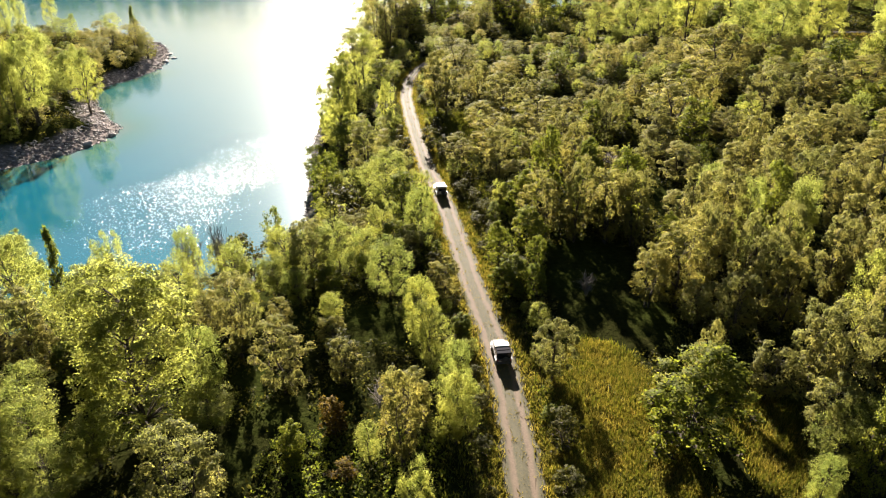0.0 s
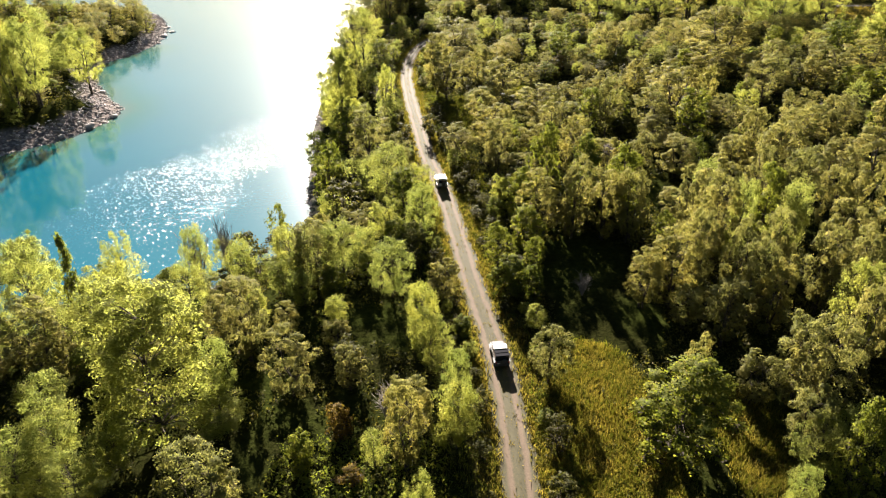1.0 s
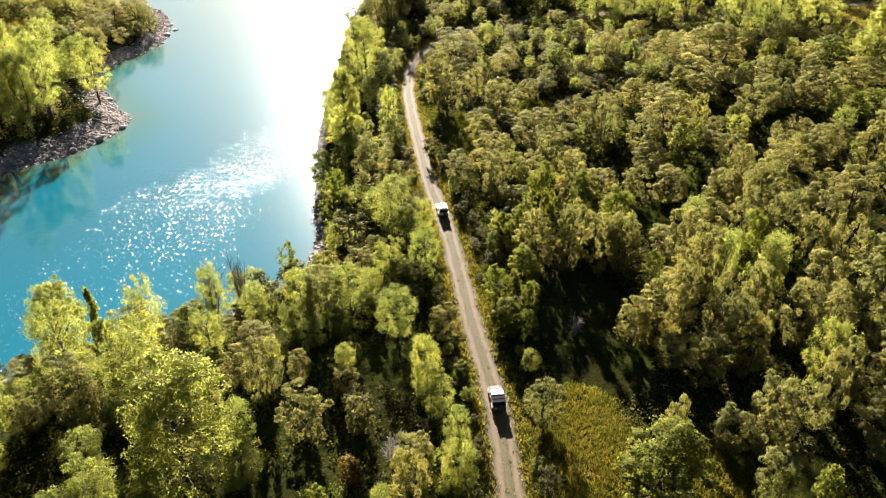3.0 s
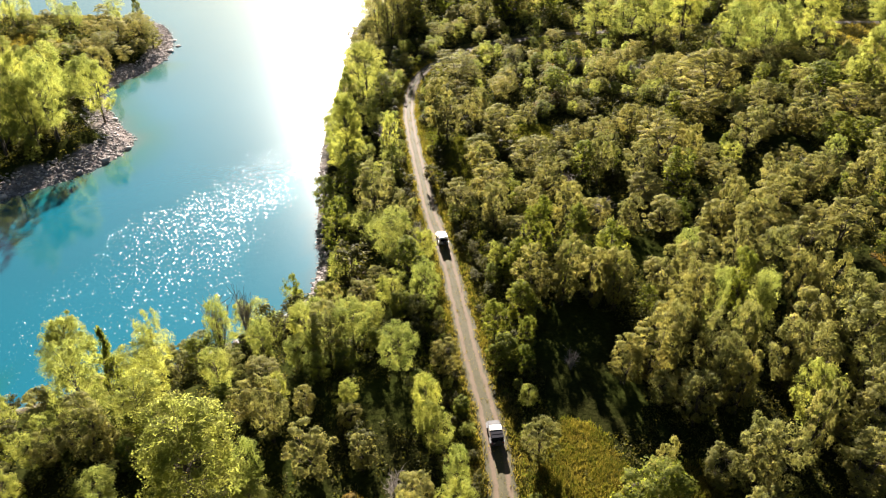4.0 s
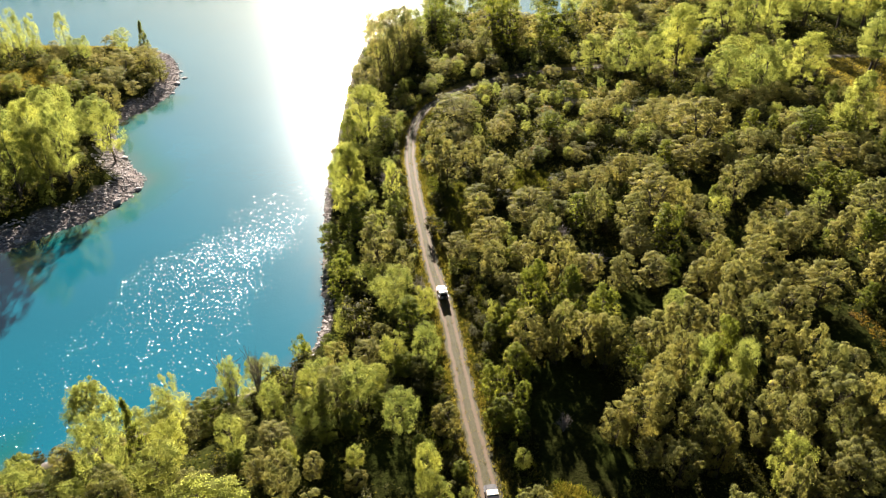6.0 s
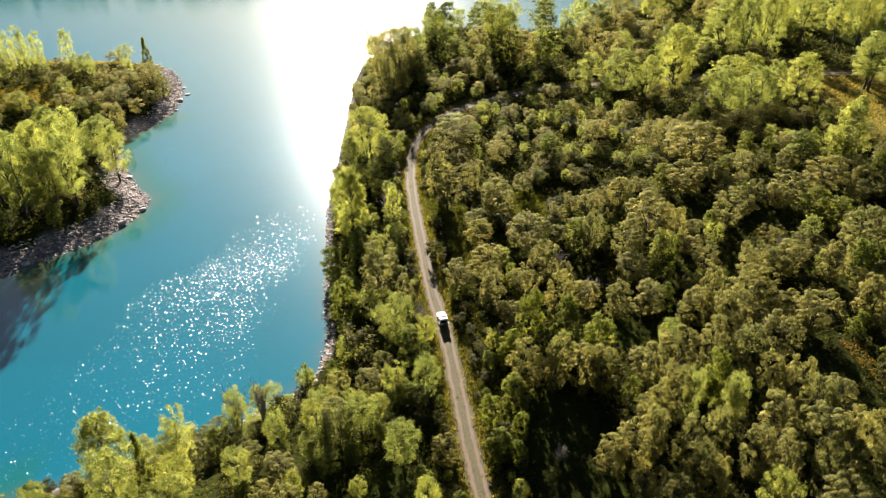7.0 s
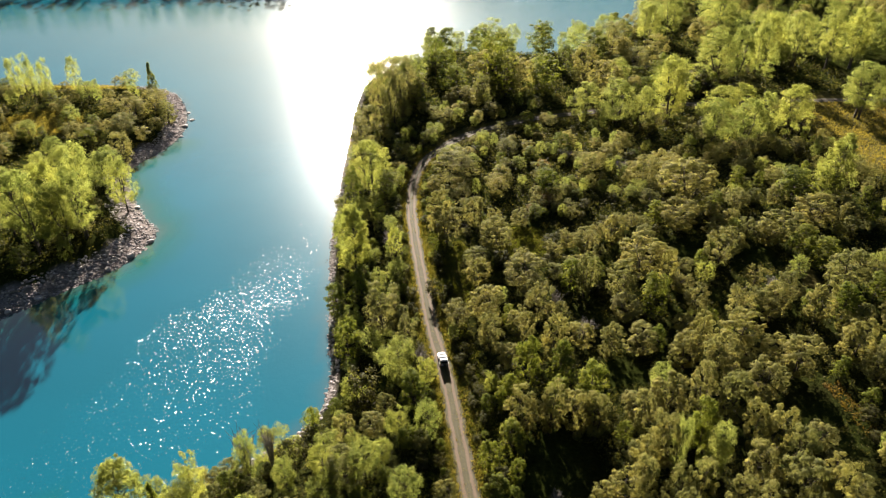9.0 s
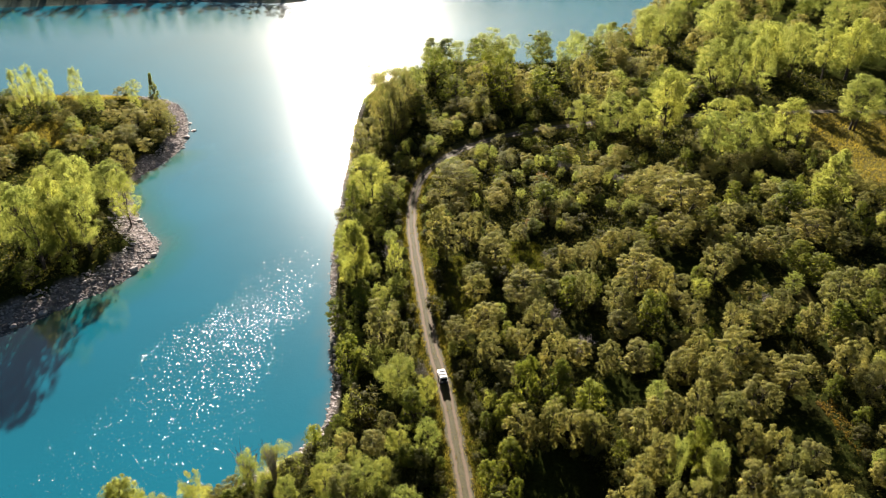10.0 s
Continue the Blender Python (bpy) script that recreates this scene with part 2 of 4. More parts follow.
def stone_material():
    m, n, l, b = material("shore_stone")
    geo = n.new("ShaderNodeNewGeometry")
    t = noise_node(n, l, 2.0, 6.0)
    tone = ramp(n, l, geo.outputs["Random Per Island"], [(0.0, (0.123, 0.104, 0.099)), (0.5, (0.213, 0.184, 0.176)), (1.0, (0.340, 0.302, 0.288))])
    l.new(mix(n, l, "MULTIPLY", 0.5, tone.outputs[0], ramp(n, l, t.outputs["Fac"], [(0.3, (0.5, 0.5, 0.5)), (0.7, (1.2, 1.2, 1.2))]).outputs[0]), b.inputs["Base Color"])
    b.inputs["Roughness"].default_value = 0.85
    bump(n, l, b, t.outputs["Fac"], 0.5, 0.1)
    return m


STONE = stone_material()

# ---- lie of the land ----
# The lake's shore: the wooded bank, the far bank, and the point of land across the water.
BANK = [(-430, 0), (-220, 22), (-120, 54), (-86, 70), (-64, 81), (-47, 89), (-35, 97), (-27, 106), (-25.5, 118), (-28, 133), (-30, 151), (-32.5, 170), (-33.5, 192),
        (-35, 232), (-36, 274), (-34, 308), (-20, 330), (8, 341), (48, 338), (80, 364), (106, 402), (140, 456), (185, 505), (240, 540)]
FAR = [(220, 575), (120, 552), (20, 530), (-60, 505), (-100, 484), (-182, 490), (-290, 478), (-420, 470), (-460, 400)]
POINT = [(-430, 330), (-300, 318), (-215, 312), (-160, 310), (-130, 306), (-115, 295), (-104, 271), (-101, 251), (-104, 238), (-109.5, 222), (-101, 203), (-93, 191), (-86, 181),
         (-87, 169), (-92, 160), (-101, 151), (-112, 139), (-130, 128), (-170, 112), (-260, 90), (-430, 78)]
TRACK = [(7.2, -60.0), (7.3, 0.0), (7.0, 42.6), (6.8, 52.8), (6.4, 61.0), (5.1, 70.8), (3.7, 79.6), (2.3, 91.0), (0.1, 107.1), (-2.7, 121.1), (-5.4, 140.7), (-7.9, 160.8), (-9.3, 176.7), (-8.9, 192.5), (-5.4, 206.3), (3.0, 219.2), (12.9, 228.1), (27.5, 236.0), (44.7, 241.8), (71.1, 246.7), (101.5, 249.7), (147.1, 251.6), (203.0, 247.7), (304.7, 243.8)]


def track_z(x, y):
    """Height of the dirt track: it dips towards the bend."""
    return np.where(np.asarray(x) > 60, 12.5, np.interp(y, [50, 70, 100, 140, 180, 215, 300], [11.9, 11.6, 11.2, 11.0, 10.5, 11.5, 12.5]))


# Open ground: centre, half width, half depth.
OPEN = [(16, 53, 4, 8), (15, 41, 5, 7), (144, 218, 16, 30), (20, 154, 5, 5), (82, 133, 1.6, 5), (-155, 253, 11, 9), (30, 47, 2.5, 7), (108, 288, 6, 6), (3.5, 140, 2.5, 10), (-150, 300, 20, 5)]
SHADE = [(20, 79, 6.5, 10), (20, 69, 6, 6), (41, 116, 4.5, 3.5), (35, 105, 4, 3.5), (59, 145, 5, 3), (74, 140, 4, 3), (66, 93, 6, 5), (103, 194, 8, 4), (84, 183, 6, 4),
         (65, 112, 4, 3), (33, 54, 2.5, 3), (33, 43, 3.5, 4), (-15, 51, 3, 3), (-12, 45, 3.5, 4), (-8, 69, 3, 3), (1, 45, 2, 4), (25, 47, 4, 3), (-27, 74, 2.5, 2.5)]  # bare hollows under the trees


def spline(points, steps, closed=False):
    p = np.array(points, float)
    n = len(p)
    out = []
    for i in range(n if closed else n - 1):
        a, b, c, d = (p[(i + k) % n] if closed else p[min(max(i + k, 0), n - 1)] for k in (-1, 0, 1, 2))
        for s in np.arange(steps) / steps:
            out.append(0.5 * (2 * b + (c - a) * s + (2 * a - 5 * b + 4 * c - d) * s * s + (3 * b - a - 3 * c + d) * s ** 3))
    if not closed:
        out.append(p[-1])
    return np.array(out)


def way_off(x, y, line, closed=False):
    """The distance of points from a line of points."""
    a = line
    b = np.roll(line, -1, 0) if closed else line[1:]
    a = a[:len(b)]
    best = np.full(x.shape, 1e9)
    for (ax, ay), (bx, by) in zip(a, b):
        dx, dy = bx - ax, by - ay
        s = np.clip(((x - ax) * dx + (y - ay) * dy) / (dx * dx + dy * dy + 1e-9), 0, 1)
        best = np.minimum(best, (x - ax - s * dx) ** 2 + (y - ay - s * dy) ** 2)
    return np.sqrt(best)


SHORE = spline(BANK + FAR + POINT, 4, True)
LINE = spline(TRACK, 6)


def inland(x, y):
    """Metres from the shore, positive on land."""
    inside = np.zeros(x.shape, bool)
    for (ax, ay), (bx, by) in zip(SHORE, np.roll(SHORE, -1, 0)):
        if ay != by:
            inside ^= ((ay > y) != (by > y)) & (x < (bx - ax) * (y - ay) / (by - ay) + ax)
    d = way_off(x, y, SHORE, True)
    d = d + 0.9 * np.sin(x * 0.31 + y * 0.17) * np.sin(y * 0.37 - x * 0.11) * np.clip(d / 2, 0, 1) * (d < 30)
    return np.where(inside, -d, d)


def rolling(x, y):
    return (np.sin(x * 0.071 + 1.3) * np.cos(y * 0.053 + 0.4) + 0.5 * np.sin(x * 0.19 + y * 0.13) * np.cos(y * 0.21 - x * 0.07)) * 0.45


def land(x, y):
    """Height of the ground, and metres from the shore."""
    d = inland(x, y)
    main = np.interp(d, [-30, -8, 0, 2, 6, 21, 30, 60, 400], [-7, -3, 0, 0.8, 2.2, 10.8, 12.0, 12.8, 14.5])
    point = np.interp(d, [-30, -8, 0, 9, 13, 30, 90], [-7, -2.6, 0, 2.4, 4.0, 5.0, 6.0])
    far = np.interp(d, [-30, 0, 4, 22, 60, 500, 3000], [-7, 0, 3, 13, 19, 30, 60])
    z = np.where((x < -75) & (y > 60) & (y < 390), point, np.where((y > 440) & (x < 260) & (y > 440 + (x - 100).clip(0) * 0.75), far, main))
    z = z + rolling(x, y) * np.clip((d - 4) / 20, 0, 1)
    # the wood rises gently away from the lake
    hx, hy = np.clip((x - 35) / 40, 0, 1), np.clip((210 - y) / 50, 0, 1) * np.clip((y - 40) / 40, 0, 1)
    z = z + np.where((x > 0) & (d > 10), 4.0 * hx * hx * (3 - 2 * hx) * hy, 0)
    r = way_off(x, y, LINE)
    k = np.clip((r - 2.6) / 6, 0, 1)
    k = k * k * (3 - 2 * k)
    return track_z(x, y) * (1 - k) + z * k, d


def ellipse(x, y, places):
    best = np.zeros(np.shape(x))
    for cx, cy, rx, ry in places:
        best = np.maximum(best, np.clip(1.6 - np.sqrt(((x - cx) / rx) ** 2 + ((y - cy) / ry) ** 2), 0, 1) / 0.6)
    return np.clip(best, 0, 1)


def height_at(x, y):
    return float(land(np.array([float(x)]), np.array([float(y)]))[0][0])
# ---- end of the lie of the land ----


def mesh_from(name, verts, faces, mat, smooth=False):
    me = bpy.data.meshes.new(name)
    if isinstance(faces, np.ndarray) and faces.shape[1] == 3:
        me.vertices.add(len(verts))
        me.vertices.foreach_set("co", np.asarray(verts, np.float32).ravel())
        me.loops.add(faces.size)
        me.loops.foreach_set("vertex_index", faces.astype(np.int32).ravel())
        me.polygons.add(len(faces))
        me.polygons.foreach_set("loop_start", np.arange(len(faces), dtype=np.int32) * 3)
        me.polygons.foreach_set("use_smooth", [False] * len(faces))
        me.update(calc_edges=True)
    else:
        me.from_pydata([tuple(v) for v in verts] if not isinstance(verts, np.ndarray) else verts.tolist(), [], faces if not isinstance(faces, np.ndarray) else faces.tolist())
    me.materials.append(mat)
    if smooth:
        me.polygons.foreach_set("use_smooth", [True] * len(me.polygons))
    me.update()
    return me


def part(name, data, parent, label=""):
    ob = new(name, data)
    ob.parent = parent
    if label:
        tagged(ob, label)
    return ob


# ---- ground, water, track ----
def axis(fine0, fine1, step, far0, far1):
    mid = np.arange(fine0, fine1 + step / 2, step)
    out, v, s = [], fine1, step
    while v < far1:
        s *= 1.18
        v += s
        out.append(v)
    inn, v, s = [], fine0, step
    while v > far0:
        s *= 1.18
        v -= s
        inn.append(v)
    return np.array(inn[::-1] + list(mid) + out)


def build_ground():
    xs, ys = axis(-185, 185, 2.0, -3200, 3200), axis(25, 345, 2.0, -2400, 3600)
    gx, gy = np.meshgrid(xs, ys)
    x, y = gx.ravel(), gy.ravel()
    z, d = land(x, y)
    w, h = len(xs), len(ys)
    i = (np.arange(h - 1)[:, None] * w + np.arange(w - 1)[None, :]).ravel()
    faces = np.stack([i, i + 1, i + w + 1, i + w], 1)
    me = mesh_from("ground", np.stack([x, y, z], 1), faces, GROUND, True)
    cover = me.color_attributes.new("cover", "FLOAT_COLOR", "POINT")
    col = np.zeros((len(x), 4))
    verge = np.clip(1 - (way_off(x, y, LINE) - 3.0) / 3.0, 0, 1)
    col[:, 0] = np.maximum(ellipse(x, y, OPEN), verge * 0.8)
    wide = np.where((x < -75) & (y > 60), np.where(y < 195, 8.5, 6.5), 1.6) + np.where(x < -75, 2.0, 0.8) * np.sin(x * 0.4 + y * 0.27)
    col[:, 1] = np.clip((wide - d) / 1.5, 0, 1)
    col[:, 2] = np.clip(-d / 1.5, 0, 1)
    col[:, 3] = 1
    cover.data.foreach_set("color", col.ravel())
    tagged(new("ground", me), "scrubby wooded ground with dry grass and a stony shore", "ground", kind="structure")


build_ground()
def build_water():
    xs, ys = axis(-190, -10, 3.0, -1500, 1500), axis(80, 330, 3.0, -200, 800)
    gx, gy = np.meshgrid(xs, ys)
    x, y = gx.ravel(), gy.ravel()
    d = inland(x, y)
    w, h = len(xs), len(ys)
    i = (np.arange(h - 1)[:, None] * w + np.arange(w - 1)[None, :]).ravel()
    me = mesh_from("water", np.stack([x, y, 0 * x], 1), np.stack([i, i + 1, i + w + 1, i + w], 1), WATER, True)
    shelf = me.color_attributes.new("shallow", "FLOAT_COLOR", "POINT")
    col = np.ones((len(x), 4))
    point = (x < -70) & (y < 250)
    col[:, 0] = np.where(point, np.clip((13 + d) / 9, 0, 1), 0) * np.clip((150 - np.abs(y - 150)) / 60, 0, 1)
    col[:, 1] = np.where(point, np.clip((4.5 + d) / 4, 0, 1), np.where(y < 330, np.clip((2.5 + d) / 2.5, 0, 1), 0))
    shelf.data.foreach_set("color", col.ravel())
    return me


me = build_water()
tagged(new("water", me), "milky turquoise lake water glittering in low sun", "lake", kind="structure")


def build_track():
    line = spline(TRACK, 10)
    line = line[(line[:, 1] > -60)]
    t = np.gradient(line, axis=0)
    t /= np.linalg.norm(t, axis=1)[:, None]
    side = np.stack([t[:, 1], -t[:, 0]], 1)
    us = np.array([0, 0.08, 0.16, 0.22, 0.3, 0.38, 0.44, 0.5, 0.56, 0.62, 0.7, 0.78, 0.84, 0.92, 1.0])
    rise = np.interp(np.abs(us - 0.5), [0, 0.08, 0.13, 0.26, 0.36, 0.5], [0.14, 0.12, 0.03, 0.03, 0.12, 0.05])
    verts, uv = [], []
    for k, (p, s) in enumerate(zip(line, side)):
        half = 1.8 + 0.12 * math.sin(k * 0.9) + 0.1 * math.sin(k * 2.3)
        for u, r in zip(us, rise):
            q = p + s * (u - 0.5) * 2 * half
            verts.append((q[0], q[1], float(track_z(p[0], p[1])) + r + 0.015 * math.sin(k * 1.7 + u * 9)))
            uv.append((u, k))
    w = len(us)
    faces = [(a * w + c, a * w + c + 1, (a + 1) * w + c + 1, (a + 1) * w + c) for a in range(len(line) - 1) for c in range(w - 1)]
    me = mesh_from("road", verts, faces, ROAD, True)
    layer = me.uv_layers.new(name="across")
    for lp in me.loops:
        layer.data[lp.index].uv = uv[lp.vertex_index]
    if me.polygons[0].normal.z < 0:
        me.flip_normals()
    tagged(new("road", me), "pale sandy dirt track with two worn ruts and a grassy middle", "dirt track", kind="structure")


build_track()


# ---- trees ----
def tube(path, radii, sides=5):
    """A tapered tube along a path: vertices and faces."""
    verts, faces = [], []
    for k, (p, r) in enumerate(zip(path, radii)):
        p = Vector(p)
        d = Vector(path[min(k + 1, len(path) - 1)]) - Vector(path[max(k - 1, 0)])
        a = d.orthogonal().normalized()
        b = d.cross(a).normalized()
        for s in range(sides):
            an = 2 * math.pi * s / sides
            verts.append(p + a * (r * math.cos(an)) + b * (r * math.sin(an)))
        if k:
            o = (k - 1) * sides
            faces += [(o + s, o + (s + 1) % sides, o + sides + (s + 1) % sides, o + sides + s) for s in range(sides)]
    return verts, faces


def leaf_cloud(rng, centres, radii, per, leaf, squash=0.85, out=0.5, up=0.25, core=0.1):
    """Leaves as single small blades, loosely filling clumps round their centres."""
    cs = np.repeat(np.array(centres), per, 0)
    rs = np.repeat(np.array(radii), per)[:, None]
    n = len(cs)
    d = rng.normal(size=(n, 3))
    d /= np.linalg.norm(d, axis=1)[:, None]
    d[:, 2] = np.where((d[:, 2] < -0.3) & (rng.uniform(size=n) < 0.6), -d[:, 2], d[:, 2])
    far = rs * rng.uniform(core, 1.0, (n, 1)) ** 0.5 * (1 + 0.25 * rng.normal(size=(n, 1)) ** 2 * 0.4)
    pos = cs + d * far * np.array([1, 1, squash])
    nor = d * out + np.array([0, 0, up]) + rng.normal(size=(n, 3)) * 0.6
    nor /= np.linalg.norm(nor, axis=1)[:, None]
    a = np.cross(nor, rng.normal(size=(n, 3)))
    a /= np.linalg.norm(a, axis=1)[:, None] + 1e-9
    b = np.cross(nor, a)
    s = leaf * rng.uniform(0.6, 1.4, (n, 1))
    verts = np.concatenate([pos + a * s, pos - a * s * 0.5 + b * s * 0.62, pos - a * s * 0.5 - b * s * 0.62], 1).reshape(-1, 3)
    return verts, np.arange(n * 3).reshape(-1, 3)


def billow(verts, faces, hubs, middle, leafy=0.35, lump=0.75, whole=0.45):
    """Normals by which a spray of leaves shades as the rounded lump that it makes up."""
    a, b, c = (verts[faces[:, k]] for k in range(3))
    flat = np.cross(b - a, c - a)
    flat /= np.linalg.norm(flat, axis=1)[:, None] + 1e-9
    mid = (a + b + c) / 3
    out = mid - hubs
    out /= np.linalg.norm(out, axis=1)[:, None] + 1e-9
    far = mid - middle
    far /= np.linalg.norm(far, axis=1)[:, None] + 1e-9
    back = (flat * (out + far)).sum(1) < 0
    flat[back] *= -1
    faces[back] = faces[back][:, ::-1]
    n = flat * leafy + out * lump + far * whole
    return np.repeat(n / (np.linalg.norm(n, axis=1)[:, None] + 1e-9), 3, 0)


def envelope(shape, h):
    if shape == "round":
        return math.sqrt(max(0.05, 1 - ((h - 0.52) / 0.52) ** 2))
    if shape == "tall":
        return float(np.interp(h, [0, 0.15, 0.45, 0.8, 1], [0.55, 0.85, 1.0, 0.92, 0.58]))
    if shape == "cone":
        return float(np.interp(h, [0, 0.1, 1], [0.7, 1.0, 0.08]))
    return float(np.interp(h, [0, 0.3, 0.7, 1], [0.85, 1.0, 0.85, 0.35]))


def make_tree(name, seed, mat, bark, shape, clumps, per, leaf, clump_r, base=0.2, squash=0.85, lean=0.3, stems=1, lobes=5, limbs=2, out=0.5, core=0.1, shell=0.42, twigs=6):
    """A tree 10 m high with a crown 6 m across: a tapered trunk with limbs, and a loosely filled crown of leafy clumps
    in a few billows. twigs: dark blades per lower clump that deepen its shade.
    """
    rng = np.random.default_rng(seed)
    H, R = 10.0, 3.0
    ways = rng.normal(size=(lobes, 3)) + np.array((0, 0, 0.5))
    ways /= np.linalg.norm(ways, axis=1)[:, None]
    swell = rng.uniform(0.7, 1.2, lobes)
    centres, radii = [], []
    for i in range(clumps):
        h = ((i + rng.uniform()) / clumps) ** 0.9
        e = envelope(shape, h)
        ang = rng.uniform(0, 2 * math.pi)
        r = e * rng.uniform(0.08, 1.0) ** shell
        way = np.array((math.cos(ang) * e, math.sin(ang) * e, (h - 0.45) * 1.6))
        way /= np.linalg.norm(way)
        near = ways @ way
        k = int(np.argmax(near))
        bulge = swell[k] * (0.62 + 0.38 * min(1.0, max(0.0, (near[k] - 0.45) / 0.4)))
        cr = clump_r * rng.uniform(0.6, 1.35)
        z = H * (base + (1 - base) * h)
        mid = H * (base + (1 - base) * 0.45)
        centres.append((R * r * bulge * math.cos(ang), R * r * bulge * math.sin(ang), max(mid + (z - mid) * (0.55 + 0.45 * bulge) - cr * 0.6, cr * 0.4)))
        radii.append(cr)
    v, f = leaf_cloud(rng, centres, radii, per, leaf, squash, out, 0.25, core)
    grow = np.array((1, 1, 0)) * R / np.percentile(np.hypot(v[:, 0], v[:, 1]), 97) + np.array((0, 0, 1)) * H / np.percentile(v[:, 2], 99.8)
    v *= grow
    hubs = np.repeat(np.array(centres) * grow, per, 0)
    centres = [tuple(q) for q in np.array(centres) * grow]
    # dark twig blades added to the lower clumps, standing in for the shade there
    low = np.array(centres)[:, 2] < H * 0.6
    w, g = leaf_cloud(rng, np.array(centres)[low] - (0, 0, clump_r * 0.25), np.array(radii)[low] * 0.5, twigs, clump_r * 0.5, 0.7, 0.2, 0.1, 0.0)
    soft = billow(v, f, hubs, np.array((0, 0, H * (base + (1 - base) * 0.4))))
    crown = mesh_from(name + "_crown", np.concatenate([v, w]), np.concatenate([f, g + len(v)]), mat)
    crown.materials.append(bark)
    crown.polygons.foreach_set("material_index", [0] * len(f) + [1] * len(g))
    crown.polygons.foreach_set("use_smooth", [True] * (len(f) + len(g)))
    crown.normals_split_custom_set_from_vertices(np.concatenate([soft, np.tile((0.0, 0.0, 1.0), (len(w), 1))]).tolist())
    tv, tf = [], []

    def add(path, rad, sides):
        a, b = tube(path, rad, sides)
        o = len(tv)
        tv.extend(a)
        tf.extend([tuple(q + o for q in face) for face in b])

    trunks = []
    for s in range(stems):
        an = 6.28 * s / stems + rng.uniform(0, 1)
        out = 0.0 if stems == 1 else 1.1
        path = [(out * 0.25 * math.cos(an), out * 0.25 * math.sin(an), -0.6)]
        for k in range(1, 6):
            g = k / 5
            path.append((out * g * math.cos(an) + rng.normal() * lean * 0.35, out * g * math.sin(an) + rng.normal() * lean * 0.35, H * 0.78 * g))
        add(path, [0.17 - 0.155 * k / 5 for k in range(6)], 5)
        trunks.append(path)
    for i in range(0, clumps, 5 - limbs):
        path, c = trunks[i % stems], centres[i]
        z0 = max(0.8, c[2] - 1.0 - 0.5 * math.hypot(c[0], c[1]))
        g = min(z0 / (H * 0.78), 1) * 5
        k = min(int(g), 4)
        p, q = Vector(path[k]).lerp(Vector(path[k + 1]), g - k), Vector(c)
        add([p, p.lerp(q, 0.5) + Vector((0, 0, 0.2)), q], [0.045, 0.024, 0.008], 3)
    return mesh_from(name + "_trunk", tv, tf, bark, True), crown


def make_bare(seed):
    """A leafless shrub 10 m high and 6 m across: stems that fork into thin twigs."""
    rng = np.random.default_rng(seed)
    tv, tf, wv, wf = [], [], [], []

    def add(vs, fs, path, rad):
        a, b = tube(path, rad, 3)
        o = len(vs)
        vs.extend(a)
        fs.extend([tuple(q + o for q in face) for face in b])

    for k in range(14):
        an, lean = rng.uniform(0, 6.28), rng.uniform(0.1, 0.75)
        tip = Vector((3 * lean * math.cos(an), 3 * lean * math.sin(an), rng.uniform(6, 9)))
        mid = tip * 0.5 + Vector((0, 0, 0.6))
        add(tv, tf, [(0, 0, -0.5), mid, tip], [0.16, 0.1, 0.04])
        for j in range(16):
            p = mid.lerp(tip, rng.uniform(0.1, 1.0)) if j % 3 else Vector(mid) * rng.uniform(0.5, 1)
            q = p + Vector((rng.normal() * 0.8, rng.normal() * 0.8, rng.uniform(0.4, 2.2)))
            add(wv, wf, [p, p.lerp(q, 0.5) + Vector((rng.normal() * 0.1, rng.normal() * 0.1, 0)), q], [0.045, 0.032, 0.02])
    return mesh_from("bare_trunk", tv, tf, DEADWOOD, True), mesh_from("bare_crown", wv, wf, DEADWOOD, True)


def tree_kinds(kind, count, **spec):
    return [make_tree(kind, 11 * k + len(kind) * 7 + spec["per"], **spec) for k in range(count)]


